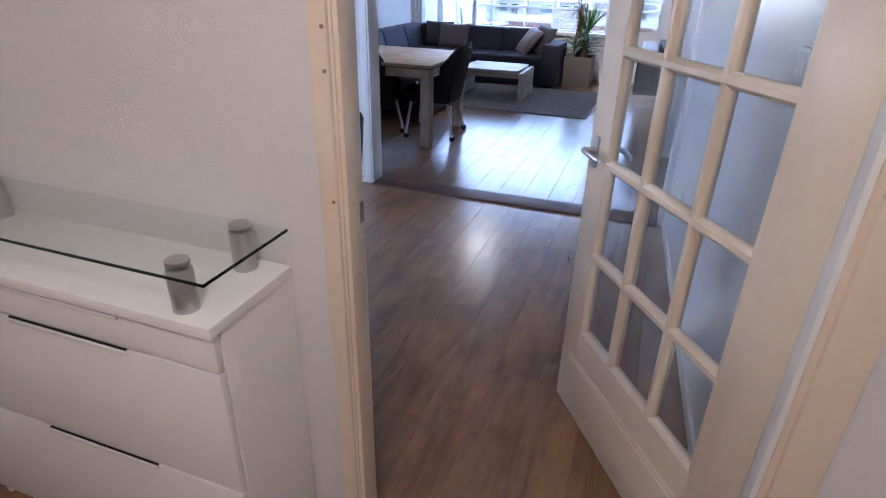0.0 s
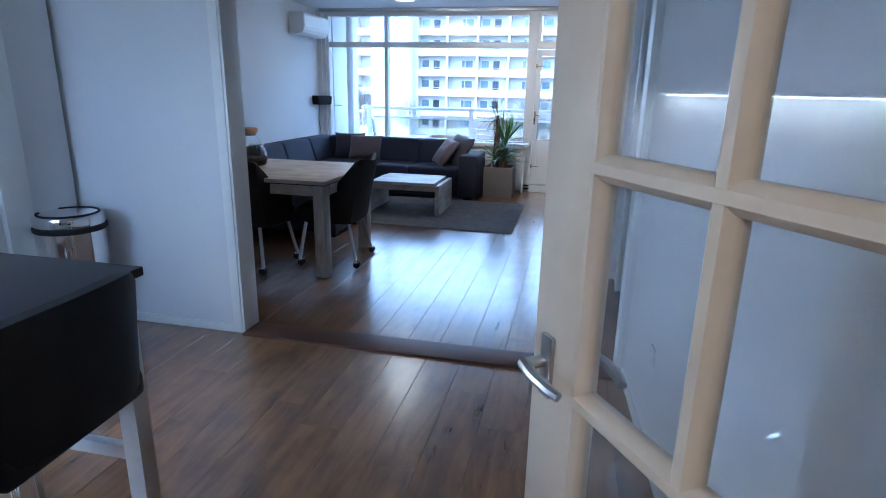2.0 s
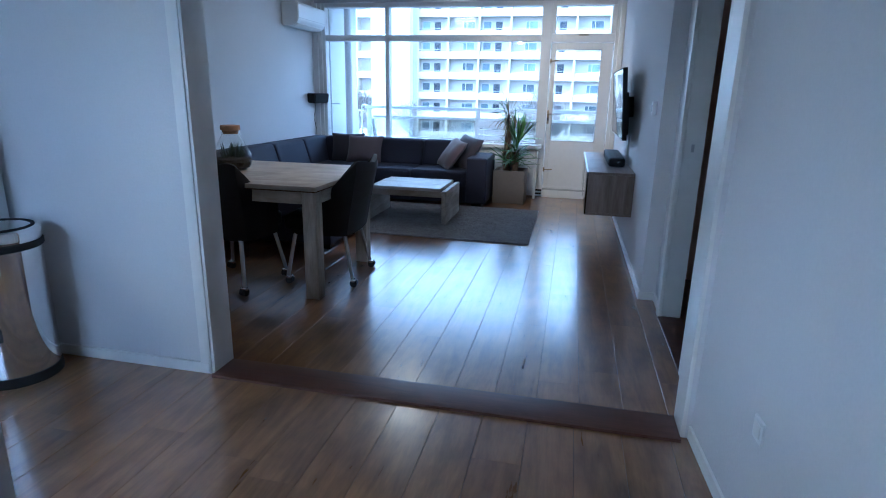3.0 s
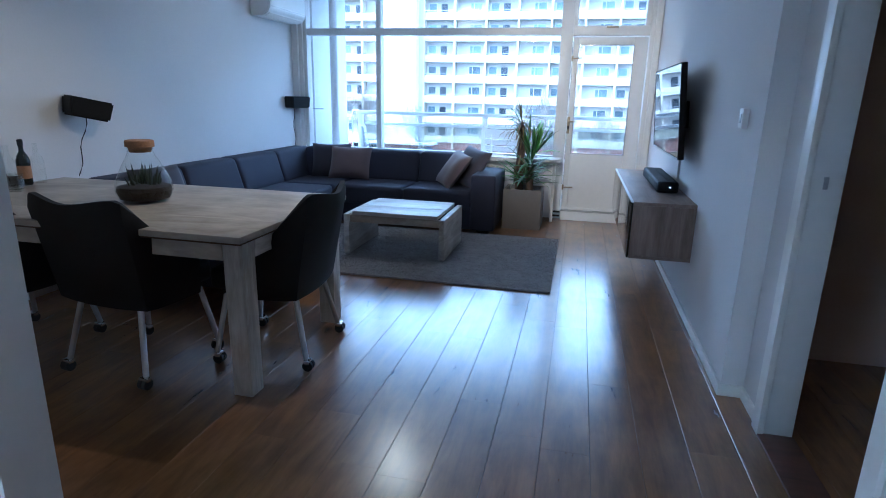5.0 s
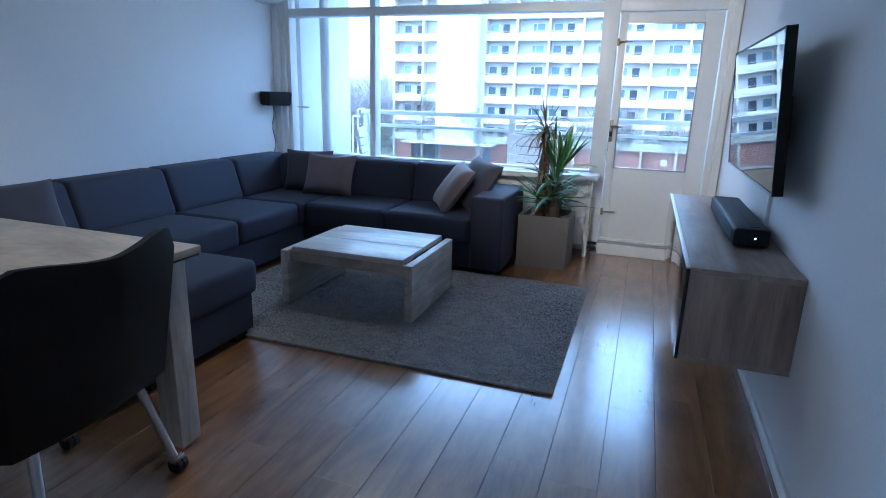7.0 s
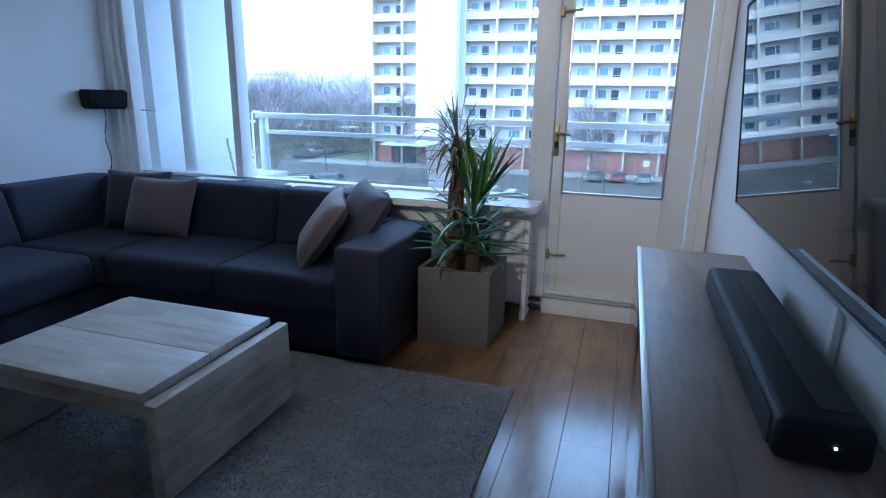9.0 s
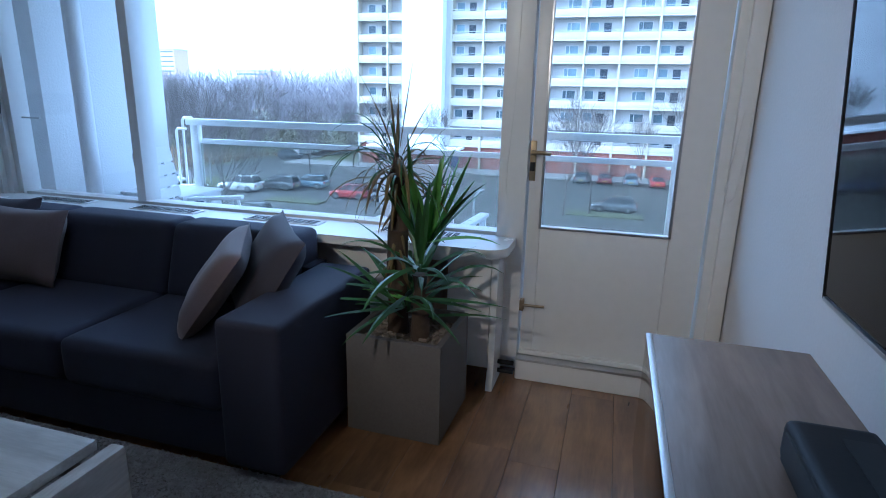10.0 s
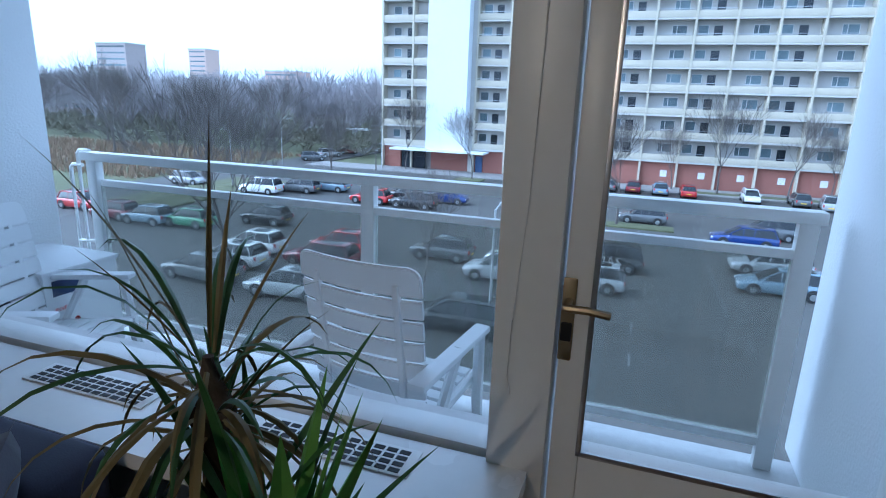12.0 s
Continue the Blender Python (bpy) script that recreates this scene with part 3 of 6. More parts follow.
for z in (0.25, 0.975, 1.80):
    b = tube(bmesh.new(), (-0.004, 0.012, z - 0.045), (-0.004, 0.012, z + 0.045), 0.008)
    bx(b, 0.0, 0.03, -0.006, -0.003, z - 0.045, z + 0.045, 0.001)
    part("hinge", b, M_STEEL, door_1, "worn steel hinge with flaked paint")
frame_1 = tagged(new("door_frame_1"), "cream painted timber frame of the hall doorway", "door frame", "", "structure")
part("jamb", B(0.30, 0.345, 1.215, 1.312, 0, 2.125, 0.004), M_DOORP, frame_1)
part("jamb", B(1.262, 1.345, 1.215, 1.312, 0, 2.125, 0.004), M_DOORP, frame_1)
part("head", B(0.345, 1.262, 1.215, 1.312, 2.12, 2.175, 0.003), M_DOORP, frame_1)
part("casing", B(0.296, 0.339, 1.205, 1.224, 0, 2.17, 0.006), M_DOORP, frame_1)
part("casing", B(1.275, 1.352, 1.203, 1.224, 0, 2.17, 0.006), M_DOORP, frame_1)
part("stop", B(0.3445, 0.356, 1.22, 1.27, 0, 2.12, 0.002), M_DOORP, frame_1)
part("stop", B(1.25, 1.2625, 1.22, 1.27, 0, 2.12, 0.002), M_UPVC, frame_1)
part("strike_plate", B(0.344, 0.3475, 1.285, 1.305, 1.0, 1.05, 0.001), M_BRASS, frame_1, "worn brass strike plate")
for z in (1.08, 1.347, 1.427):
    part("nail", tube(bmesh.new(), (0.330, 1.206, z), (0.330, 1.2025, z), 0.004), M_BRASS, frame_1, "small rusty nail head")

cab = thing("shoe_cabinet", pose(0, 0, 0), "white tip-out shoe cabinet with recessed grips", "cabinet")
CX0, CX1, CY0, CY1 = -0.80, 0.19, 0.95, 1.222
part("side_panel", B(CX1 - 0.02, CX1, CY0 + 0.02, CY1, 0.0, 0.862, 0.002), M_WHITEG, cab)
part("side_panel", B(CX0, CX0 + 0.02, CY0 + 0.02, CY1, 0.0, 0.862, 0.002), M_WHITEG, cab)
part("back_panel", B(CX0 + 0.02, CX1 - 0.02, CY1 - 0.012, CY1 - 0.002, 0.02, 0.86), M_WHITEG, cab)
part("top", B(CX0 - 0.004, CX1 + 0.004, CY0 - 0.012, CY1 + 0.002, 0.864, 0.892, 0.003), M_WHITEG, cab)
for z0, z1 in ((0.772, 0.860), (0.428, 0.767), (0.06, 0.422)):
    d = part("drawer_front", B(CX0 + 0.003, CX1 - 0.003, CY0, CY0 + 0.018, z0, z1, 0.003), M_WHITEG, cab)
    # thin black strip that paints the shadow gap at the grip
    part("slot", B(-0.42, -0.06, CY0 - 0.003, CY0 + 0.002, z1 - 0.001, z1 + 0.002), M_BLACK, d, "black strip for the shade in the finger slot")
    part("grip", B(-0.42, -0.06, CY0 - 0.006, CY0 + 0.004, z1 - 0.014, z1 - 0.002, 0.003), M_WHITEG, d, "white lip grip over a dark slot")
part("plinth", B(CX0 + 0.02, CX1 - 0.02, CY0 + 0.03, CY0 + 0.045, 0.0, 0.06), M_WHITEG, cab)
shelf = thing("glass_shelf", pose(0, 0, 0.892), "clear glass riser shelf on four steel posts", "shelf")
part("glass_top", B(-0.76, 0.205, 0.935, 1.205, 0.098, 0.104, 0.001), M_GLASS_CLEAR, shelf)
bm = bmesh.new()
bx(bm, -0.76, 0.2055, 0.9345, 0.9365, 0.0978, 0.1042)
bx(bm, 0.2035, 0.2058, 0.9365, 1.205, 0.0978, 0.1042)
part("glass_edge", bm, M_GLASS_EDGE, shelf, "greenish polished glass edge")
for x, y in ((0.10, 0.985), (0.10, 1.175), (-0.70, 0.985), (-0.70, 1.175)):
    b = lathe(bmesh.new(), [(0.027, 0.0), (0.027, 0.088), (0.025, 0.091), (0.025, 0.097), (0.02, 0.098)], 20, True, (x, y, 0))
    lathe(b, [(0.024, 0.105), (0.025, 0.108), (0.024, 0.113), (0.015, 0.114)], 20, True, (x, y, 0))
    part("post", b, M_STEEL, shelf)

# ---- kitchen: bar table, stools, bin, cupboards ----
bar = thing("bar_table", pose(0, 0, 0), "dark grey bar table on steel legs", "table")
M_DARKTOP = mat("dark_laminate_top", (0.022, 0.020, 0.022), 0.55, vary=0.12, fine=90, bump=0.1)
part("tabletop", B(-0.98, -0.40, 1.48, 2.60, 0.872, 0.90, 0.004), M_DARKTOP, bar)
for x in (-0.945, -0.465):
    for y in (1.515, 2.56):
        part("leg", B(x - 0.03, x + 0.03, y - 0.03, y + 0.03, 0, 0.872, 0.004), M_STEEL, bar)
part("stretcher", B(-0.915, -0.495, 2.545, 2.575, 0.26, 0.31, 0.004), M_STEEL, bar)
part("stretcher", B(-0.915, -0.495, 1.50, 1.53, 0.26, 0.31, 0.004), M_STEEL, bar)
part("apron", B(-0.915, -0.495, 2.545, 2.565, 0.80, 0.872, 0.003), M_STEEL, bar)
part("apron", B(-0.475, -0.455, 1.545, 2.53, 0.80, 0.872, 0.003), M_STEEL, bar)


def bar_stool(m, label):
    """Padded seat with a wrap-around back, on a chrome column, foot loop and disc; it faces local -x."""
    st = thing("bar_stool", m, label, "bar stool", "stools at the bar table")
    part("seat", B(-0.18, 0.20, -0.20, 0.20, 0.66, 0.745, 0.03, 3), M_LEATHER, st)
    bm = bmesh.new()
    n, prev = 12, None
    rows = []
    for i in range(n + 1):
        u = -1 + 2 * i / n
        x = 0.250 - 0.075 * abs(u) ** 2.6
        y = 0.22 * u
        col = []
        for z, dx in ((0.695, -0.02), (0.705, 0.0), (0.83, 0.010), (0.985, 0.022), (1.006, 0.012), (1.006, -0.02), (0.985, -0.03), (0.83, -0.04), (0.712, -0.045)):
            col.append(bm.verts.new((x + dx - 0.01, y, z - 0.03 * abs(u) ** 3 * (z > 0.9))))
        rows.append(col)
    for a, b in zip(rows, rows[1:]):
        k = len(a)
        for j in range(k):
            bm.faces.new((a[j], a[(j + 1) % k], b[(j + 1) % k], b[j]))
    bm.faces.new(rows[0]), bm.faces.new(rows[-1][::-1])
    bmesh.ops.bevel(bm, geom=[e for e in bm.edges if e.calc_face_angle(0) > 1.2], offset=0.012, segments=2, affect="EDGES")
    part("backrest", bm, M_LEATHER, st)
    part("column", tube(bmesh.new(), (0, 0, 0.03), (0, 0, 0.665), 0.027, 0.025, 20), M_CHROME, st)
    part("collar", lathe(bmesh.new(), [(0.034, 0.30), (0.036, 0.31), (0.036, 0.36), (0.03, 0.37)], 20), M_CHROME, st)
    part("base", lathe(bmesh.new(), [(0.205, 0.0), (0.207, 0.008), (0.19, 0.018), (0.10, 0.034), (0.045, 0.055), (0.03, 0.075)], 40), M_CHROME, st)
    loop = [(0.02 * -1, -0.02, 0.27)] + [(-0.06 - 0.15 * math.sin(a * math.pi / 10), -0.13 * math.cos(a * math.pi / 10), 0.255) for a in range(11)] + [(-0.02, 0.02, 0.27)]
    part("foot_ring", path_tube(bmesh.new(), loop, 0.011, 10), M_CHROME, st)
    return st


bar_stool(pose(-0.385, 2.125, 0, 0, 0, 3), "black leather bar stool on a chrome disc, back towards the doorway")
bar_stool(pose(-0.40, 1.66, 0, 0, 0, -3), "black leather bar stool pushed under the bar table")
bar_stool(pose(-1.16, 1.98, 0, 0, 0, 182), "black leather bar stool on the far side of the bar table")

bin_ = thing("pedal_bin", pose(-1.90, 3.80, 0), "tall polished steel pedal bin with a black rim", "waste bin")
R = 0.165
part("body", lathe(bmesh.new(), [(R - 0.005, 0.03), (R, 0.05), (R, 0.60)], 40), M_CHROME, bin_)
bin_.scale = (1.05, 1.05, 1.05)
part("base_ring", lathe(bmesh.new(), [(R + 0.004, 0.0), (R + 0.006, 0.01), (R + 0.002, 0.045), (R - 0.01, 0.046)], 40), M_RUBBER, bin_, "black plastic base ring")
part("rim", lathe(bmesh.new(), [(R + 0.004, 0.595), (R + 0.008, 0.60), (R + 0.008, 0.622), (R + 0.002, 0.627)], 40), M_RUBBER, bin_, "black plastic rim")
lid = part("lid", lathe(bmesh.new(), [(R + 0.002, 0.627), (R + 0.004, 0.665), (R - 0.002, 0.678), (R - 0.016, 0.683)], 40), M_CHROME, bin_)
part("lid_ring", lathe(bmesh.new(), [(R - 0.016, 0.682), (R - 0.018, 0.688), (R - 0.026, 0.689), (R - 0.03, 0.684)], 40), M_RUBBER, lid)
part("lid_top", lathe(bmesh.new(), [(R - 0.028, 0.683), (R - 0.05, 0.688), (0.02, 0.694)], 40), M_CHROME, lid)
part("pedal", B(-0.04, 0.04, -R - 0.045, -R + 0.01, 0.012, 0.024, 0.004), M_CHROME, bin_)

tall = thing("tall_cupboard", pose(0, 0, 0), "tall white built-in cupboard with a black knob", "cupboard")
part("carcass", B(-2.62, -2.05, 3.05, 3.995, 0.0, 2.45, 0.003), M_WHITEG, tall)
part("filler", B(-2.05, -2.03, 3.70, 3.995, 0.0, 2.45, 0.003), M_WALL, tall, "white plastered filler strip")
part("post", B(-2.05, -2.005, 3.53, 3.69, 0.0, 2.45, 0.004), M_TRIM, tall)
dd = part("door", B(-2.05, -2.028, 3.06, 3.525, 0.04, 1.28, 0.004), M_TRIM, tall)
dd = part("door", B(-2.05, -2.028, 3.06, 3.525, 1.30, 2.42, 0.004), M_TRIM, tall)
b = lathe(bmesh.new(), [(0.008, 0), (0.008, 0.015), (0.017, 0.02), (0.018, 0.032), (0.01, 0.038)], 16)
bmesh.ops.rotate(b, verts=b.verts[:], cent=(0, 0, 0), matrix=Matrix.Rotation(radians(90), 3, "Y"))
bmesh.ops.translate(b, verts=b.verts[:], vec=(-2.028, 3.49, 1.69))
part("knob", b, M_BLACK, dd, "round black knob")
part("notice", B(-2.028, -2.024, 3.06, 3.36, 1.33, 1.60), M_BLACK, dd, "dark glass inset")

base = thing("base_cabinet", pose(0, 0, 0), "white kitchen base units beneath the worktop", "cabinet")
part("carcass", B(-2.62, -2.04, 1.365, 3.04, 0.10, 0.86), M_WHITEG, base)
part("plinth", B(-2.60, -2.08, 1.365, 3.04, 0.0, 0.10), M_BLACK, base)
for i in range(3):
    d = part("door", B(-2.04, -2.02, 1.37 + i * 0.557, 1.92 + i * 0.557, 0.105, 0.855, 0.003), M_WHITEG, base)
    part("handle", B(-2.02, -2.0, 1.55 + i * 0.557, 1.75 + i * 0.557, 0.79, 0.915, 0.003), M_STEEL, d)
top = tagged(part("worktop", B(-2.62, -2.0, 1.362, 3.045, 0.862, 0.90, 0.004), M_STEEL), "grey kitchen worktop along the wall", "worktop")
upper = thing("wall_cabinet", pose(0, 0, 0), "white kitchen wall units with a light strip below", "cabinet")
part("carcass", B(-2.62, -2.30, 1.365, 3.04, 1.42, 2.15), M_WHITEG, upper)
for i in range(3):
    part("door", B(-2.30, -2.28, 1.37 + i * 0.557, 1.92 + i * 0.557, 1.42, 2.15, 0.003), M_WHITEG, upper)
part("light_strip", B(-2.56, -2.50, 1.6, 2.9, 1.408, 1.418), M_LED, upper, "lit warm light strip")
for x, y, h, r in ((-2.4, 2.35, 0.22, 0.035), (-2.45, 2.1, 0.27, 0.03), (-2.38, 1.9, 0.12, 0.06)):
    o = tagged(part("kitchen_jar", lathe(bmesh.new(), [(r, 0), (r * 1.05, h * 0.1), (r, h * 0.6), (r * 0.5, h * 0.75), (r * 0.45, h)], 20), M_WHITEG), "pale bottle on the kitchen worktop", "bottle")
    o.location = (x, y, 0.90)
sock = thing("wall_socket", pose(1.187, 3.45, 0.41, 0, 0, 3.4), "white double wall socket", "socket")
part("plate", B(-0.010, 0.0, -0.034, 0.034, -0.036, 0.036, 0.006), M_UPVC, sock)
part("dimple", B(-0.014, -0.006, -0.022, 0.022, -0.022, 0.022, 0.006), M_TRIM, sock)

sw = thing("light_switch", pose(1.277, 1.94, 1.33, 0, 0, 3.4), "white light switch on the kitchen wall", "light switch")
part("plate", B(-0.012, 0.0, -0.04, 0.04, -0.04, 0.04, 0.005), M_UPVC, sw)
part("rocker", B(-0.018, -0.010, -0.026, 0.026, -0.026, 0.026, 0.004), M_TRIM, sw)

# ---- living room: dining table and chairs ----
DX0, DX1, DY0, DY1 = -2.93, -0.922, 5.035, 6.14
dt = thing("dining_table", pose(0, 0, 0), "whitewashed solid wood dining table with square legs", "table")
part("tabletop", B(DX0, DX1, DY0, DY1, 0.728, 0.757, 0.004), M_WASHED, dt)
# solid dark sheet: the shade under the top is put in as colour
part("seam", B(DX0 + 0.006, DX1 - 0.006, DY0 + 0.006, DY1 - 0.006, 0.720, 0.729), M_JOINT, dt, "dark sheet painting the shadow gap below the top")
for x0 in (DX0 + 0.03, DX1 - 0.123):
    for y0 in (DY0 + 0.055, DY1 - 0.148):
        part("leg", B(x0, x0 + 0.095, y0, y0 + 0.095, 0.0, 0.722, 0.005), M_WASHED_Z, dt)
part("apron", B(DX0 + 0.125, DX1 - 0.123, DY0 + 0.050, DY0 + 0.075, 0.635, 0.722, 0.003), M_WASHED, dt)
part("apron", B(DX0 + 0.125, DX1 - 0.123, DY1 - 0.075, DY1 - 0.050, 0.635, 0.722, 0.003), M_WASHED, dt)
part("apron", B(DX0 + 0.025, DX0 + 0.05, DY0 + 0.15, DY1 - 0.148, 0.635, 0.722, 0.003), M_WASHED_Y, dt)
part("apron", B(DX1 - 0.05, DX1 - 0.025, DY0 + 0.15, DY1 - 0.148, 0.635, 0.722, 0.003), M_WASHED_Y, dt)


def dining_chair(m, label):
    """Upholstered tub chair on four steel legs with castors; it faces local +y, its back at -y."""
    ch = thing("dining_chair", m, label, "chair", "chairs round the dining table")
    part("seat", B(-0.225, 0.225, -0.19, 0.27, 0.38, 0.49, 0.035, 3), M_LEATHER, ch)
    bm = bmesh.new()
    rows, n = [], 30
    for i in range(n + 1):
        u = -1 + 2 * i / n
        s, sg = abs(u), (1 if u >= 0 else -1)
        if s < 0.55:
            cx, cy, turn = 0.250 * s / 0.55, -0.235 + 0.03 * (s / 0.55) ** 2, 0.10 * s / 0.55
        else:
            turn = 0.10 + 1.40 * min(1.0, (s - 0.55) / 0.20)
            cx, cy = 0.250 + 0.045 * math.sin(turn), -0.205 + 0.045 * (1 - math.cos(turn)) + 0.26 * max(0.0, (s - 0.62) / 0.38)
        cx *= sg
        fall = min(1.0, max(0.0, (s - 0.56) / 0.30))
        top = 0.868 - 0.014 * math.cos(min(1.0, s / 0.55) * math.pi) - 0.265 * fall * fall * (3 - 2 * fall)
        out = Vector((sg * math.sin(turn), -math.cos(turn), 0))
        lean = 0.10
        col = []
        prof = ((0.40, 0.0), (0.55, 0.012), (0.72, 0.022), (0.93, 0.028), (1.0, 0.012), (1.0, -0.012), (0.93, -0.028), (0.72, -0.03), (0.40, -0.03))
        for f, o in prof:
            z = 0.37 + (top - 0.37) * (f - 0.40) / 0.60
            back = lean * ((z - 0.37) / 0.5) ** 1.3 * (1 - 0.5 * s)
            col.append(bm.verts.new((cx + out.x * o, cy + out.y * o - back * 0.9, z)))
        rows.append(col)
    for p, q in zip(rows, rows[1:]):
        k = len(p)
        for j in range(k):
            bm.faces.new((p[j], p[(j + 1) % k], q[(j + 1) % k], q[j]))
    bm.faces.new(rows[0]), bm.faces.new(rows[-1][::-1])
    part("backrest", bm, M_LEATHER, ch)
    part("underframe", B(-0.20, 0.20, -0.17, 0.22, 0.345, 0.385, 0.01), M_LEATHER, ch)
    for sx in (-1, 1):
        for sy, y0, y1 in ((-1, -0.16, -0.225), (1, 0.20, 0.245)):
            leg = part("leg", tube(bmesh.new(), (sx * 0.185, y0, 0.36), (sx * 0.242, y1, 0.055), 0.0145, 0.0135, 14), M_STEEL, ch)
            w = bmesh.new()
            c = Vector((sx * 0.245, y1 - 0.012, 0.026))
            for dx in (-0.012, 0.012):
                tube(w, c + Vector((dx - 0.009, 0, 0)), c + Vector((dx + 0.009, 0, 0)), 0.026, None, 18)
            part("castor", w, M_RUBBER, leg, "black twin-wheel castor")
            w = bmesh.new()
            bx(w, c.x - 0.024, c.x + 0.024, c.y - 0.014, c.y + 0.018, 0.036, 0.060, 0.008)
            part("castor_hood", w, M_CHROME, leg, "chrome castor hood")
    return ch


dining_chair(pose(-1.675, 5.295, 0, 0, 0, -7), "black leather tub chair on castors, back to the kitchen")
dining_chair(pose(-2.42, 5.29, 0, 0, 0, -3), "black leather tub chair on castors beside the wall")
dining_chair(pose(-1.089, 5.628, 0, 0, 0, 95), "black leather tub chair on castors at the head of the table")

# things on the dining table
ter = thing("terrarium", pose(-1.84, 5.60, 0.757), "flask-shaped glass terrarium with a cork stopper", "terrarium")
g = part("flask", lathe(bmesh.new(), [(0.09, 0.003), (0.125, 0.012), (0.142, 0.05), (0.135, 0.09), (0.095, 0.16), (0.066, 0.205), (0.06, 0.225), (0.064, 0.235)], 36, False), M_GLASS_CLEAR, ter)
part("soil", lathe(bmesh.new(), [(0.08, 0.006), (0.12, 0.014), (0.136, 0.05), (0.13, 0.066), (0.06, 0.078), (0.01, 0.08)], 30), mat("dark_potting_soil", (0.03, 0.024, 0.02), 0.95, vary=0.5, fine=60, broad=20, bump=1.0, dist=0.01), ter, "dark soil and moss")
part("stopper", lathe(bmesh.new(), [(0.052, 0.215), (0.058, 0.236), (0.07, 0.238), (0.07, 0.262), (0.066, 0.266)], 28), M_CORK, ter, "round cork stopper")
rnd = random.Random(5)
bm = bmesh.new()
for i in range(46):
    a, r = rnd.uniform(0, 6.28), rnd.uniform(0.01, 0.075)
    x, y, h = r * math.cos(a), r * math.sin(a), rnd.uniform(0.03, 0.10)
    path_tube(bm, [(x, y, 0.07), (x * 1.15, y * 1.15, 0.07 + h * 0.6), (x * 1.3, y * 1.3, 0.07 + h)], [0.004, 0.005, 0.001], 4)
part("plants", bm, mat("dark_succulent", (0.035, 0.05, 0.022), 0.5, vary=0.4, fine=30, broad=14, bump=0.1), ter, "small dark green succulents")


ter.scale = (1.0, 1.0, 1.2)


def bottle(x, y, h, r, material, label, cap=True):
    b = thing("bottle", pose(x, y, 0.757), label, "bottle", "bottles on the dining table")
    part("glass", lathe(bmesh.new(), [(r * 0.9, 0), (r, 0.01), (r, h * 0.55), (r * 0.8, h * 0.64), (r * 0.36, h * 0.75), (r * 0.34, h * 0.96), (r * 0.4, h)], 20), material, b)
    if cap:
        part("cap", lathe(bmesh.new(), [(r * 0.42, h * 0.86), (r * 0.43, h * 1.0), (r * 0.3, h * 1.01)], 16), M_BLACK, b)
        part("label", lathe(bmesh.new(), [(r * 1.01, h * 0.15), (r * 1.015, h * 0.16), (r * 1.015, h * 0.42), (r * 1.01, h * 0.43)], 24), M_CORK, b, "ochre paper label")


bottle(-2.85, 5.80, 0.27, 0.036, M_BOTTLE, "dark wine bottle with an ochre label")
bottle(-2.91, 5.66, 0.28, 0.034, M_BOTTLE, "dark tall bottle with a black cap")
bottle(-2.86, 5.90, 0.24, 0.038, M_GLASS_CLEAR, "clear glass carafe beside the bottles", False)
bottle(-2.88, 5.73, 0.24, 0.04, M_GLASS_CLEAR, "clear glass decanter without stopper", False)
for x, y in ((-2.76, 5.66), (-2.70, 5.60), (-2.80, 5.56), (-2.87, 5.50)):
    o = tagged(part("tumbler", lathe(bmesh.new(), [(0.032, 0.0), (0.038, 0.004), (0.04, 0.09), (0.037, 0.09), (0.034, 0.012), (0.005, 0.01)], 20), M_GLASS_CLEAR), "clear cut-glass tumbler on the table", "glass", "glasses on the dining table")
    o.location = (x, y, 0.757)

# ---- corner sofa ----
sofa = thing("corner_sofa", pose(0, 0, 0), "large anthracite fabric corner sofa with a chaise end", "sofa")
SX0, SY1, SZ = -2.86, 9.27, 0.745


def pad(name, x0, x1, y0, y1, z0, z1, r=0.05, label=""):
    return part(name, B(x0, x1, y0, y1, z0, z1, r, 4), M_SOFA, sofa, label)


part("base", B(-2.05, -0.60, 8.50, 9.20, 0.05, 0.25, 0.012), M_SOFA, sofa)
part("base", B(-2.84, -2.05, 6.95, 9.20, 0.05, 0.25, 0.012), M_SOFA, sofa)
part("base", B(-2.84, -1.36, 6.22, 6.95, 0.05, 0.25, 0.012), M_SOFA, sofa)
pad("arm", -0.605, -0.362, 8.47, 9.21, 0.05, 0.60, 0.025)
pad("seat_cushion", -1.30, -0.605, 8.46, 9.06, 0.245, 0.435)
pad("seat_cushion", -2.02, -1.305, 8.46, 9.06, 0.245, 0.435)
pad("seat_cushion", -2.70, -2.02, 8.42, 9.06, 0.245, 0.435)
pad("seat_cushion", -2.70, -2.02, 7.70, 8.415, 0.245, 0.435)
pad("seat_cushion", -2.70, -2.02, 6.99, 7.695, 0.245, 0.435)
pad("chaise", -2.70, -1.335, 6.20, 6.985, 0.245, 0.435, 0.05)


def back_pad(along, a0, a1):
    """A leaning back cushion: thicker below than at its top."""
    bm = bmesh.new()
    if along == "x":
        bx(bm, a0, a1, 8.98, SY1, 0.42, SZ, 0.045, 4)
        for v in bm.verts:
            if v.co.y < 9.1:
                v.co.y += 0.10 * (v.co.z - 0.42) / 0.33
    else:
        bx(bm, SX0, -2.57, a0, a1, 0.42, SZ, 0.045, 4)
        for v in bm.verts:
            if v.co.x > -2.7:
                v.co.x -= 0.10 * (v.co.z - 0.42) / 0.33
    part("back_cushion", bm, M_SOFA, sofa)


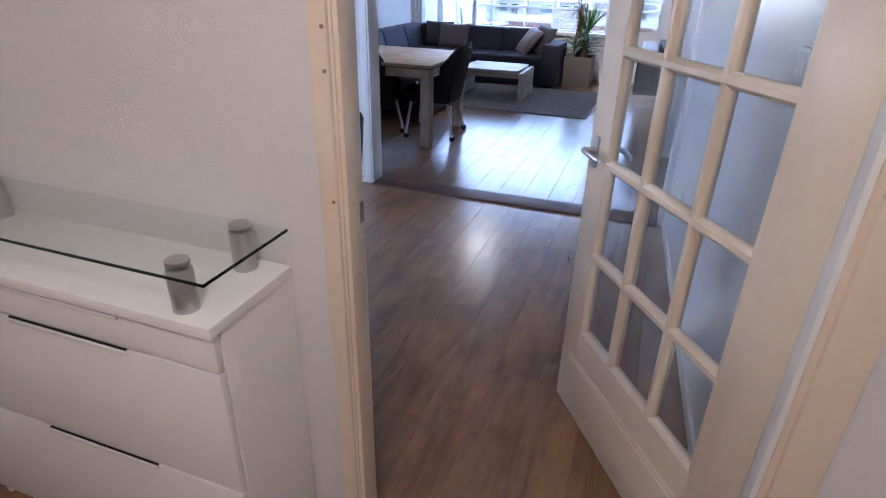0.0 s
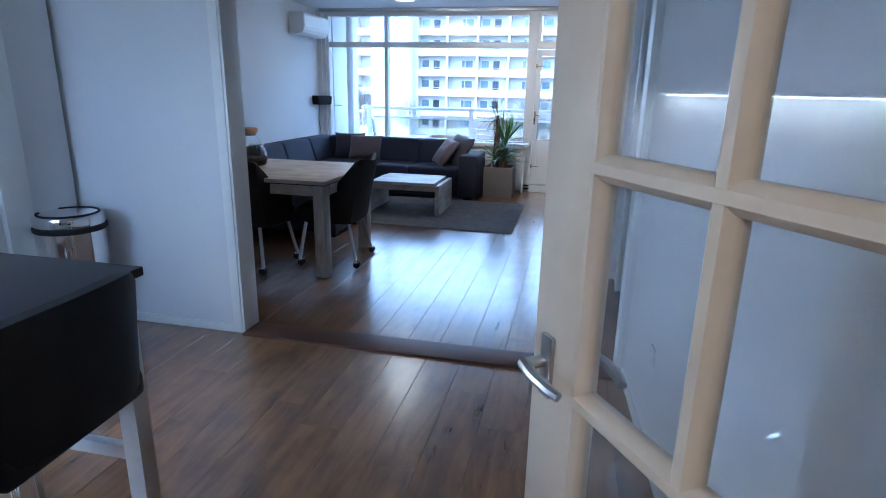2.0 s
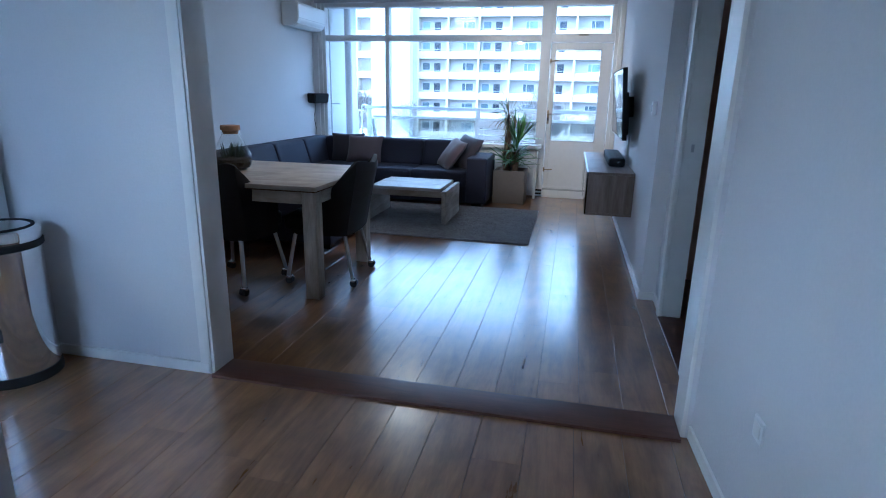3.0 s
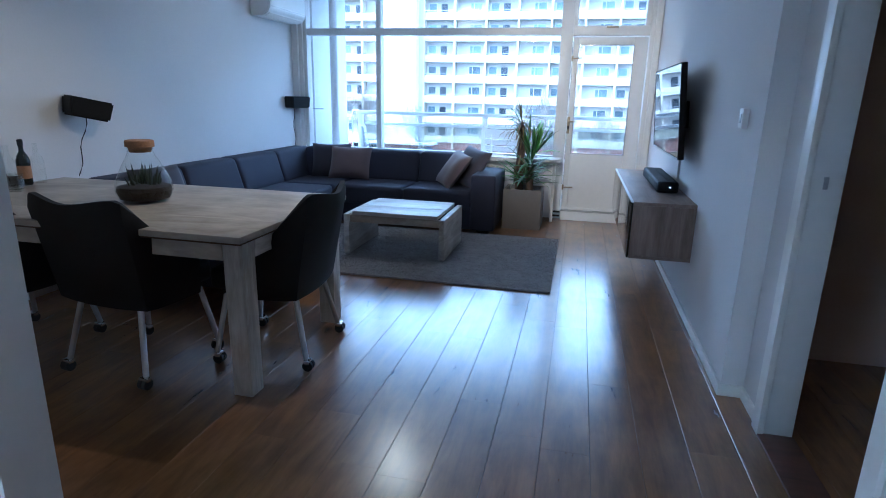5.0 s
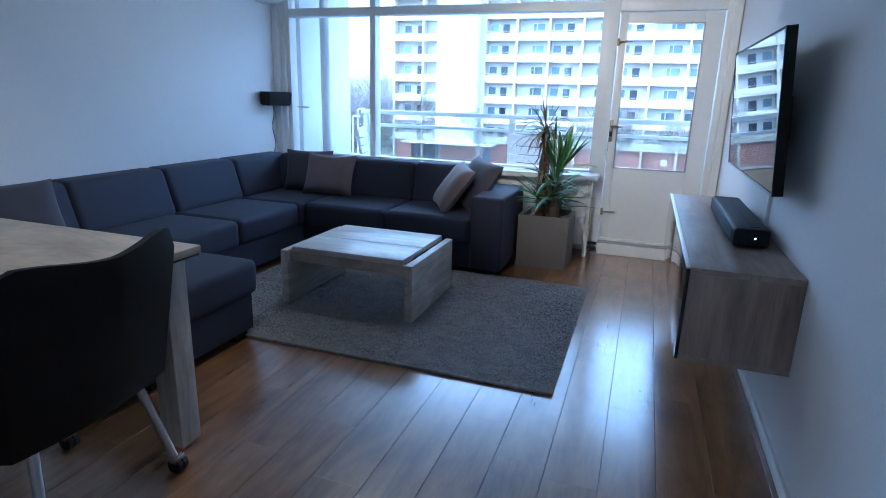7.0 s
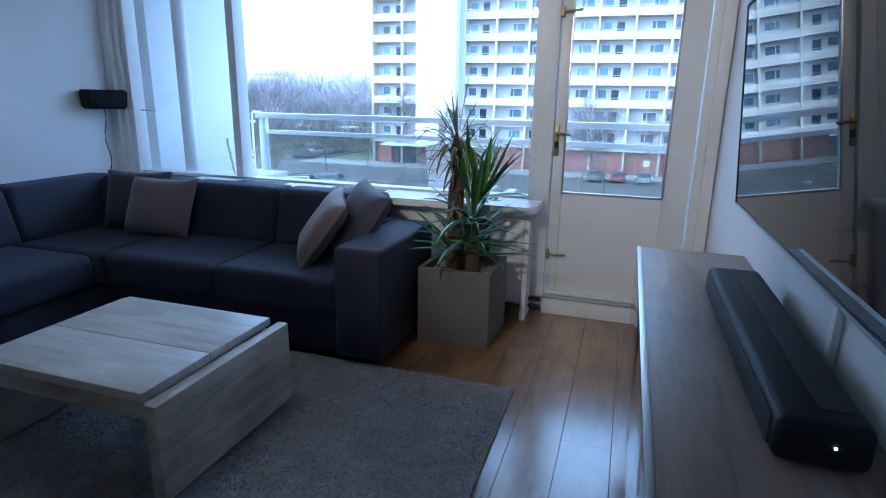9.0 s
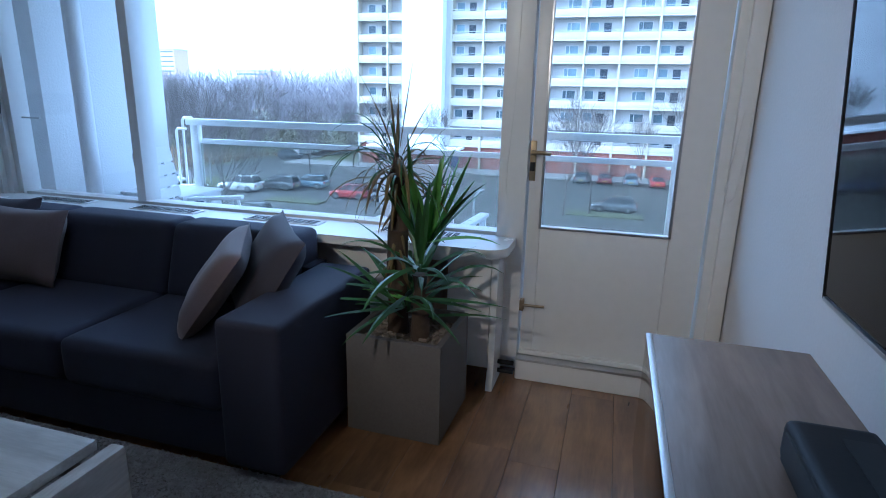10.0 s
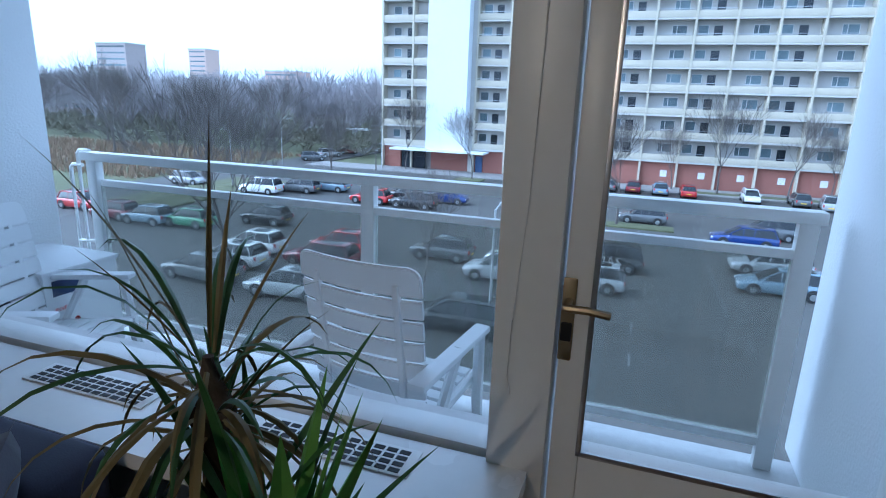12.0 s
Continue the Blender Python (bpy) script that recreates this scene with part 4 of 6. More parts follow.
for a0, a1 in ((-1.285, -0.64), (-1.97, -1.29), (-2.66, -1.975)):
    back_pad("x", a0, a1)
for a0, a1 in ((6.22, 6.98), (6.985, 7.72), (7.725, 8.46), (8.465, 9.20)):
    back_pad("y", a0, a1)
part("back_frame", B(-2.80, -0.60, 9.10, 9.255, 0.05, 0.60, 0.01), M_SOFA, sofa)
part("back_frame", B(-2.85, -2.70, 6.25, 9.20, 0.05, 0.60, 0.01), M_SOFA, sofa)
for x, y in ((-0.48, 8.56), (-0.48, 9.12), (-1.45, 6.32), (-1.45, 6.88), (-2.1, 7.2), (-1.9, 8.58)):
    part("foot", B(x - 0.06, x + 0.06, y - 0.05, y + 0.05, 0.0, 0.055, 0.006), M_BLACK, sofa, "black block foot")


def pillow(m, material, label, w=0.44, h=0.42, t=0.15):
    bm = bmesh.new()
    n = 14
    for side in (1, -1):
        grid = []
        for i in range(n + 1):
            row = []
            for j in range(n + 1):
                u, v = -1 + 2 * i / n, -1 + 2 * j / n
                pu, pv = u * (1 - 0.07 * (1 - v * v)), v * (1 - 0.07 * (1 - u * u))
                th = (max(0.0, 1 - u ** 4) * max(0.0, 1 - v ** 4)) ** 0.55
                th *= 1 + 0.10 * noise.noise(Vector((u * 1.7, v * 1.7, side * 2.0 + w * 9)))
                row.append(bm.verts.new((pu * w / 2, side * t / 2 * th, h / 2 + pv * h / 2)))
            grid.append(row)
        for i in range(n):
            for j in range(n):
                bm.faces.new((grid[i][j], grid[i + 1][j], grid[i + 1][j + 1], grid[i][j + 1]))
    bmesh.ops.remove_doubles(bm, verts=bm.verts[:], dist=0.0008)
    ob = part("cushion", bm, material)
    ob.matrix_basis = m
    return tagged(ob, label, "cushion", "cushions on the sofa")


pillow(pose(-2.045, 8.87, 0.432, -22, 0, 2), M_CUSHION, "taupe velvet cushion propped against the sofa back", 0.48, 0.37)
pillow(pose(-2.30, 8.97, 0.432, -18, 0, 12), M_CUSHION_D, "dark grey cushion in the sofa corner", 0.44, 0.38)
pillow(pose(-0.97, 8.77, 0.435, -36, 6, -60), M_CUSHION, "taupe velvet cushion leaning beside a darker one", 0.42, 0.42, 0.13)
pillow(pose(-0.80, 8.87, 0.435, -31, 6, -48), M_CUSHION_D, "dark grey velvet cushion leaning on the sofa arm", 0.46, 0.44, 0.15)
pillow(pose(-2.52, 6.62, 0.432, -22, 0, 80), M_CUSHION_D, "dark grey cushion on the chaise end of the sofa", 0.44, 0.38)

# ---- rug, coffee table ----
RX0, RX1, RY0, RY1 = -2.0, 0.276, 6.91, 8.51
rug = thing("rug", pose(0, 0, 0), "thick grey shaggy wool rug under the coffee table", "rug")
bm = bx(bmesh.new(), RX0, RX1, RY0, RY1, 0.001, 0.016, 0.006)
part("backing", bm, M_RUG, rug)
rs = np.random.RandomState(3)
N = 95000
px, py = rs.uniform(RX0 + 0.004, RX1 - 0.004, N), rs.uniform(RY0 + 0.004, RY1 - 0.004, N)
th, le, ln = rs.uniform(0, 6.283, N), rs.uniform(0.002, 0.012, N), rs.uniform(0.003, 0.008, N)
wd = 0.0055
base = np.stack([px, py, np.full(N, 0.013)], 1)
tip = base + np.stack([np.cos(th) * le, np.sin(th) * le, ln], 1)
sd = np.stack([-np.sin(th) * wd, np.cos(th) * wd, np.zeros(N)], 1)
vv = np.stack([base - sd, base + sd, tip + sd * 0.4, tip - sd * 0.4], 1).reshape(-1, 3)
me = bpy.data.meshes.new("wool")
me.from_pydata(vv.tolist(), [], np.arange(N * 4).reshape(-1, 4).tolist())
me.materials.append(M_RUG)
ob = tagged(new("wool", me), kind="stuff")
ob.parent = rug

ct = thing("coffee_table", pose(0, 0, 0), "whitewashed wooden coffee table with slab sides", "coffee table")
part("top_board", B(-1.405, -0.672, 7.395, 7.70, 0.362, 0.395, 0.006), M_WASHED_LIT, ct)
part("top_board", B(-1.405, -0.672, 7.703, 8.06, 0.362, 0.395, 0.006), M_WASHED_LIT, ct)
part("side_slab", B(-0.655, -0.605, 7.375, 8.09, 0.03, 0.372, 0.012), M_WASHED_Y, ct)
part("side_slab", B(-1.475, -1.425, 7.375, 8.09, 0.03, 0.372, 0.012), M_WASHED_Y, ct)
part("rail", B(-1.425, -0.655, 7.40, 7.43, 0.30, 0.36, 0.004), M_WASHED, ct)
part("rail", B(-1.425, -0.655, 8.0, 8.03, 0.30, 0.36, 0.004), M_WASHED, ct)

# ---- media wall ----
mc = thing("media_cabinet", pose(0, 0, 0), "wall-hung walnut media cabinet with a gloss black front", "cabinet")
part("top_panel", B(0.752, 1.124, 6.722, 8.532, 0.70, 0.722, 0.002), M_WALNUT, mc)
part("bottom_panel", B(0.752, 1.124, 6.722, 8.532, 0.358, 0.38, 0.002), M_WALNUT, mc)
part("side_panel", B(0.752, 1.124, 6.7225, 6.744, 0.38, 0.70, 0.001), M_WALNUT_Z, mc)
part("side_panel", B(0.752, 1.124, 8.51, 8.5315, 0.38, 0.70, 0.001), M_WALNUT_Z, mc)
part("back_panel", B(1.10, 1.122, 6.744, 8.51, 0.38, 0.70), M_WALNUT, mc)
for y0, y1 in ((6.724, 7.624), (7.630, 8.530)):
    part("flap_door", B(0.738, 0.751, y0, y1, 0.36, 0.716, 0.002), M_GLOSSBLK, mc, "gloss black flap door")
part("edge_strip", B(0.736, 0.752, 6.722, 8.532, 0.7165, 0.7225, 0.001), M_STEEL, mc, "slim aluminium edge strip")
sb = thing("soundbar", pose(1.0, 7.57, 0.7225), "long matt black soundbar with mesh grille", "soundbar")
bm = bx(bmesh.new(), -0.07, 0.07, -0.45, 0.45, 0.006, 0.082, 0.018, 3)
part("body", bm, M_BLACK, sb)
part("grille", B(-0.074, -0.062, -0.42, 0.42, 0.016, 0.070, 0.004), M_RUBBER, sb, "black cloth grille")
part("cap", B(0.0, 0.05, -0.40, 0.40, 0.0815, 0.084, 0.001), M_RUBBER, sb)
part("foot", B(-0.05, 0.05, -0.40, -0.36, 0.0, 0.008), M_RUBBER, sb)
part("foot", B(-0.05, 0.05, 0.36, 0.40, 0.0, 0.008), M_RUBBER, sb)
part("indicator", B(0.012, 0.016, -0.452, -0.449, 0.043, 0.047, 0.001), M_DOT, sb, "small white indicator light")

tv = thing("television", pose(0.992, 7.545, 1.268, 0, -4.6, 0), "flat wall-mounted television with a thin silver bezel, switched off", "television")
W2, H2 = 0.63, 0.295
part("panel", B(-0.006, 0.024, -W2, W2, -H2, H2, 0.004), M_BLACK, tv)
part("screen", B(-0.0095, -0.005, -W2 + 0.006, W2 - 0.006, -H2 + 0.012, H2 - 0.006), M_SCREEN, tv, "glossy dark screen")
for a in ((-W2, W2, -H2 - 0.003, -H2 + 0.006), (-W2, W2, H2 - 0.004, H2 + 0.003), (-W2 - 0.003, -W2 + 0.003, -H2, H2), (W2 - 0.003, W2 + 0.003, -H2, H2)):
    low = a[3] < 0
    part("bezel", B(-0.012, 0.026, a[0], a[1], a[2], a[3], 0.002), M_STEEL if low else M_BLACK, tv, "thin silver bezel" if low else "")
part("rear_box", B(0.024, 0.056, -0.46, 0.46, -0.26, 0.10, 0.008), M_BLACK, tv)
part("wall_bracket", B(0.056, 0.118, -0.20, 0.20, -0.12, 0.06, 0.004), M_BLACK, tv, "black wall bracket")
duct = tagged(part("cable_duct", B(1.108, 1.1245, 7.50, 7.53, 0.722, 1.0, 0.003), M_UPVC), "white cable duct from cabinet to television", "cable duct")
th = thing("thermostat", pose(1.125, 5.955, 1.262), "small white square thermostat on the wall", "thermostat")
part("housing", B(-0.028, 0.0, -0.032, 0.032, -0.045, 0.045, 0.006), M_UPVC, th)
part("dial", B(-0.031, -0.027, -0.014, 0.014, -0.022, 0.022, 0.003), M_STEEL, th)

# ---- speakers, air conditioner, ceiling lamp ----
def speaker(x, y, z, rz, drop, tilt=0):
    sp = thing("wall_speaker", pose(x, y, z, 0, tilt, rz), "small black wall speaker with a hanging cable", "speaker", "wall speakers")
    bm = bmesh.new()
    pr = [(-0.155, 0.08), (0.155, 0.08), (0.125, -0.085), (-0.125, -0.085)]
    lo, hi = [bm.verts.new((a * 0.92, b * 0.85, -0.07)) for a, b in pr], [bm.verts.new((a, b, 0.06)) for a, b in pr]
    for i in range(4):
        bm.faces.new((lo[i], lo[(i + 1) % 4], hi[(i + 1) % 4], hi[i]))
    bm.faces.new(lo[::-1]), bm.faces.new(hi)
    bmesh.ops.bevel(bm, geom=bm.edges[:], offset=0.012, segments=2, affect="EDGES")
    part("body", bm, M_BLACK, sp)
    part("bracket", B(-0.02, 0.02, 0.06, 0.125, -0.02, 0.02, 0.004), M_BLACK, sp)
    pts = [(0.0 + 0.012 * math.sin(i * 1.3), 0.09, -0.05 - drop * i / 8) for i in range(9)]
    part("cable", path_tube(bmesh.new(), pts, 0.0035, 6), M_RUBBER, sp, "thin black cable")


speaker(-2.885, 9.40, 1.235, 62, 0.50)
speaker(-2.87, 6.36, 1.20, 55, 0.45, 12)
ac = thing("air_conditioner", pose(-3.0, 9.07, 2.10), "white wall-mounted air conditioner with louvre", "air conditioner")
bm = bmesh.new()
pr = [(0.0, 0.0), (0.15, 0.0), (0.205, 0.035), (0.225, 0.09), (0.225, 0.25), (0.20, 0.275), (0.0, 0.275)]
a, b = [bm.verts.new((x, -0.40, z)) for x, z in pr], [bm.verts.new((x, 0.40, z)) for x, z in pr]
for i in range(len(pr)):
    j = (i + 1) % len(pr)
    bm.faces.new((a[i], a[j], b[j], b[i]))
bm.faces.new(a[::-1]), bm.faces.new(b)
bmesh.ops.bevel(bm, geom=bm.edges[:], offset=0.01, segments=2, affect="EDGES")
part("body", bm, M_UPVC, ac)
bm = B(0.145, 0.205, -0.36, 0.36, -0.004, 0.004, 0.002)
bmesh.ops.rotate(bm, verts=bm.verts[:], cent=(0.15, 0, 0), matrix=Matrix.Rotation(radians(-30), 3, "Y"))
part("louvre", bm, M_TRIM, ac, "hinged white louvre")
part("front_seam", B(0.224, 0.227, -0.38, 0.38, 0.086, 0.09), M_STEEL, ac)

lamp = thing("ceiling_lamp", pose(-1.2, 8.0, 2.40), "round lit white ceiling lamp", "ceiling lamp")
part("shade", lathe(bmesh.new(), [(0.02, 0.0), (0.12, 0.006), (0.165, 0.03), (0.17, 0.07), (0.16, 0.09)], 36), M_LAMP, lamp, "glowing opal shade")
part("mount", lathe(bmesh.new(), [(0.15, 0.09), (0.15, 0.12)], 30), M_STEEL, lamp)
spots = thing("ceiling_spotlight", pose(-0.625, 6.0, 2.40, 0, 0, 22), "steel ceiling bar with two lit spotlights over the dining table", "spotlight")
part("bar", B(-0.20, 0.20, -0.03, 0.03, 0.095, 0.12, 0.006), M_STEEL, spots)
for x in (-0.135, 0.135):
    head = part("spot_head", lathe(bmesh.new(), [(0.036, -0.04), (0.04, -0.04), (0.036, 0.04), (0.012, 0.055), (0.008, 0.10)], 24), M_STEEL, spots)
    part("bulb", lathe(bmesh.new(), [(0.0, -0.045), (0.022, -0.038), (0.033, -0.02), (0.034, 0.0)], 20), M_LAMP, head, "glowing warm bulb")

# ---- planter and yucca ----
pl = thing("planter", pose(-0.135, 9.09, 0, 0, 0, -1), "square grey stone-look planter filled with bark", "planter")
h = 0.197
for q in ((-h, h, -h, -h + 0.025), (-h, h, h - 0.025, h), (-h, -h + 0.025, -h + 0.025, h - 0.025), (h - 0.025, h, -h + 0.025, h - 0.025)):
    part("side_panel", B(*q, 0, 0.415, 0.004), M_PLANTER, pl)
part("bark", B(-h + 0.024, h - 0.024, -h + 0.024, h - 0.024, 0.02, 0.355, 0.01), M_SOIL, pl, "loose bark mulch")
rnd = random.Random(8)
bm = bmesh.new()
for i in range(170):
    x, y = rnd.uniform(-0.165, 0.165), rnd.uniform(-0.165, 0.165)
    t = B(-0.016, 0.016, -0.008, 0.008, -0.004, 0.004)
    bmesh.ops.transform(t, verts=t.verts[:], matrix=pose(x, y, rnd.uniform(0.357, 0.372), rnd.uniform(-30, 30), rnd.uniform(-30, 30), rnd.uniform(0, 180)))
    m2 = bpy.data.meshes.new("t")
    t.to_mesh(m2), t.free()
    bm.from_mesh(m2)
    bpy.data.meshes.remove(m2)
tagged(part("mulch", bm, M_SOIL, pl), kind="stuff")


def leaf(bm, root, az, rise, length, width, droop, twist=0.0):
    """A sword leaf: a folded, tapering blade that bends under its weight."""
    n = 7
    p = Vector(root)
    d = Vector((math.cos(az) * math.cos(rise), math.sin(az) * math.cos(rise), math.sin(rise)))
    side = Vector((-math.sin(az + twist), math.cos(az + twist), 0))
    rows = []
    for i in range(n + 1):
        f = i / n
        w = width * (0.45 + 1.5 * f) if f < 0.35 else width * (1 - ((f - 0.35) / 0.65) ** 1.6)
        up = side.cross(d).normalized()
        rows.append([bm.verts.new(p - side * w / 2 + up * w * 0.18), bm.verts.new(p - up * w * 0.05), bm.verts.new(p + side * w / 2 + up * w * 0.18)])
        p = p + d * (length / n)
        d = (d + Vector((0, 0, -droop / n * (0.4 + 1.4 * f)))).normalized()
    for a, b in zip(rows, rows[1:]):
        bm.faces.new((a[0], a[1], b[1], b[0])), bm.faces.new((a[1], a[2], b[2], b[1]))


yu = thing("yucca_plant", pose(-0.135, 9.09, 0.36), "tall yucca with two bare trunks and drooping tips", "plant")
part("trunk", path_tube(bmesh.new(), [(-0.06, 0.02, 0), (-0.065, 0.015, 0.25), (-0.055, 0.0, 0.45), (-0.06, 0.0, 0.66), (-0.06, 0.0, 0.75)], [0.048, 0.044, 0.042, 0.036, 0.008], 14), M_BARK, yu)
part("trunk", path_tube(bmesh.new(), [(0.05, -0.02, 0), (0.055, -0.03, 0.12), (0.05, -0.03, 0.28)], [0.04, 0.036, 0.032], 14), M_BARK, yu)
rnd = random.Random(21)


def rosette(c, count, l0, l1, w0, w1, r0, r1, d0, d1, material, name="leaf"):
    for i in range(count):
        b = bmesh.new()
        az = i * 2.399 + rnd.uniform(-0.3, 0.3)
        zz = rnd.uniform(-0.10, 0.04)
        leaf(b, (c[0] + 0.02 * math.cos(az), c[1] + 0.02 * math.sin(az), c[2] + zz), az, rnd.uniform(r0, r1), rnd.uniform(l0, l1), rnd.uniform(w0, w1), rnd.uniform(d0, d1), rnd.uniform(-0.5, 0.5))
        part(name, b, material, yu)


HEAD = (-0.06, 0.0, 0.72)
rosette(HEAD, 22, 0.20, 0.36, 0.010, 0.018, 0.2, 1.25, 1.6, 3.4, M_LEAF)
rosette((-0.06, 0.0, 0.70), 26, 0.18, 0.34, 0.010, 0.020, -0.2, 0.8, 2.0, 4.0, M_LEAF_D, "dry_leaf")
rosette((-0.06, 0.0, 0.74), 8, 0.24, 0.37, 0.007, 0.011, 0.9, 1.35, 0.0, 0.7, M_LEAF_D, "dry_leaf")
rosette((-0.06, 0.0, 0.66), 10, 0.16, 0.30, 0.012, 0.020, -0.9, 0.2, 1.0, 2.5, M_LEAF_D, "dry_leaf")
for z in (0.34, 0.42, 0.50, 0.58):
    rosette((-0.06, 0.0, z), 7, 0.10, 0.19, 0.012, 0.022, -1.35, -0.7, 0.2, 0.8, M_LEAF_D, "dry_leaf")
rosette((0.05, -0.03, 0.28), 18, 0.20, 0.38, 0.026, 0.042, 0.0, 1.1, 0.6, 1.9, M_LEAF)
rosette((0.02, -0.02, 0.56), 5, 0.22, 0.34, 0.022, 0.034, 0.7, 1.35, 0.2, 1.2, M_LEAF)
rosette((0.05, -0.03, 0.42), 11, 0.26, 0.44, 0.026, 0.042, 0.6, 1.4, 0.0, 1.0, M_LEAF)
rosette((0.07, -0.05, 0.47), 5, 0.26, 0.36, 0.032, 0.044, 0.9, 1.35, 0.0, 0.5, M_LEAF_L, "young_leaf")
for az, rise, ln_, w_, dr in ((-0.25, 1.12, 0.40, 0.052, 0.12), (-0.9, 1.25, 0.36, 0.048, 0.1), (-0.4, 0.95, 0.34, 0.046, 0.3), (0.35, 1.3, 0.32, 0.040, 0.1), (-0.1, 0.35, 0.30, 0.040, 0.9), (2.9, 0.15, 0.36, 0.040, 0.5)):
    b = bmesh.new()
    leaf(b, (0.09, -0.05, 0.42 if rise > 0.2 else 0.16), az, rise, ln_, w_, dr)
    part("young_leaf", b, M_LEAF_L, yu)
rosette((0.0, -0.04, 0.19), 26, 0.24, 0.42, 0.026, 0.042, -0.1, 1.05, 0.15, 0.8, M_LEAF)
pot = thing("terracotta_pot", pose(-0.19, 9.45, 0.0), "small orange terracotta pot behind the planter", "pot")
M_TERRA = mat("terracotta", (0.45, 0.17, 0.07), 0.7, vary=0.1, fine=70, bump=0.2)
part("body", lathe(bmesh.new(), [(0.06, 0), (0.085, 0.24), (0.095, 0.25), (0.095, 0.30), (0.08, 0.30)], 24), M_TERRA, pot)

# ---- cables, plug and pipes near the balcony door ----
cb = thing("wall_plug", pose(1.125, 9.47, 0.27), "black plug and cable in a low wall socket", "plug")
part("socket", B(-0.012, 0.0, -0.04, 0.04, -0.04, 0.04, 0.005), M_UPVC, cb, "white wall socket")
part("plug", B(-0.05, -0.012, -0.02, 0.02, -0.02, 0.02, 0.008), M_BLACK, cb)
part("cord", path_tube(bmesh.new(), [(-0.05, 0, 0), (-0.075, -0.01, -0.03), (-0.07, -0.05, -0.12), (-0.05, -0.12, -0.22), (-0.04, -0.3, -0.262)], 0.004, 6), M_BLACK, cb)
cl = tagged(part("loose_cable", path_tube(bmesh.new(), [(1.08, 9.53, 1.30), (1.06, 9.525, 1.10), (1.05, 9.52, 0.98), (1.065, 9.52, 0.93), (1.09, 9.522, 0.96), (1.105, 9.525, 1.10), (1.11, 9.528, 1.35)], 0.0025, 5), M_UPVC), "thin pale cable looped on the window frame", "cable")
cl = tagged(part("loose_cable", path_tube(bmesh.new(), [(0.185, 9.566, 2.0), (0.18, 9.565, 1.6), (0.172, 9.566, 1.3), (0.155, 9.565, 1.05), (0.152, 9.565, 0.92), (0.16, 9.565, 0.88)], 0.0013, 5), M_UPVC), "thin pale cable along the window post", "cable")
for z in (0.055, 0.10):
    tagged(part("heating_pipe", tube(bmesh.new(), (0.166, 9.50, z), (0.242, 9.50, z), 0.011, None, 12), M_BLACK), "dark heating pipe beside the radiator casing", "pipe", "heating pipes")

# ---- balcony ----
GROUND = -8.3
M_CONC = mat("pale_concrete", (0.52, 0.52, 0.51), 0.85, vary=0.15, fine=40, broad=3, bump=0.3)
M_RENDER = mat("white_render", (0.82, 0.83, 0.84), 0.85, vary=0.05, fine=70, broad=1.5, bump=0.3, dist=0.01)
M_RAILP = mat("white_rail_paint", (0.76, 0.77, 0.76), 0.4, vary=0.06, fine=30, broad=4, bump=0.1)
M_PLAST = mat("white_garden_plastic", (0.78, 0.79, 0.80), 0.45, vary=0.05, fine=40, bump=0.05)
setting("balcony_floor", B(-3.05, 1.35, 9.82, 11.10, -0.25, -0.03, 0.004), M_CONC, "grey concrete balcony floor", "balcony")
setting("balcony_soffit", B(-3.2, 1.4, 9.825, 11.15, 2.64, 2.80), M_RENDER, "white underside of the balcony above", "ceiling")
setting("wall_balcony_west", B(-3.10, -2.87, 9.825, 10.86, -0.03, 2.64, 0.006), M_RENDER, "white rendered balcony side wall", "wall")
setting("wall_balcony_east", B(1.15, 1.40, 9.825, 11.22, -0.03, 2.64, 0.006), M_RENDER, "white rough-rendered balcony side wall", "wall")
pipe = tagged(part("downpipe", tube(bmesh.new(), (-2.63, 9.90, -0.03), (-2.63, 9.90, 2.64), 0.05, None, 20), M_RENDER), "white painted rainwater downpipe", "pipe")
rl = thing("balcony_railing", pose(0, 0, 0), "white painted balcony railing with cloudy glass panels", "railing")
part("top_rail", B(-2.79, 1.07, 10.97, 11.05, 1.066, 1.116, 0.006), M_RAILP, rl)
part("mid_rail", B(-2.66, 1.03, 10.99, 11.03, 0.918, 0.956, 0.004), M_RAILP, rl)
part("bottom_rail", B(-2.66, 1.03, 10.99, 11.03, 0.075, 0.115, 0.004), M_RAILP, rl)
for x in (-2.725, -0.895, 1.015):
    part("post", B(x - 0.036, x + 0.036, 10.985, 11.04, -0.03, 1.066, 0.004), M_RAILP, rl)
for x0, x1 in ((-2.689, -0.931), (-0.859, 0.979)):
    g = part("glass_panel", B(x0, x1, 11.009, 11.015, 0.115, 0.918), M_GLASS_RAIL, rl, "cloudy weathered glass panel")
    g.visible_shadow = False
for x, z1 in ((-2.86, 1.12), (-2.93, 1.03)):
    part("side_bar", path_tube(bmesh.new(), [(x, 11.02, -0.02), (x, 11.02, z1 - 0.02), (x + 0.02, 11.02, z1), (x + 0.10, 11.02, z1)], 0.012), M_RAILP, rl)
part("side_bar", tube(bmesh.new(), (-2.93, 11.02, 0.55), (-2.66, 11.02, 0.57), 0.01), M_RAILP, rl)


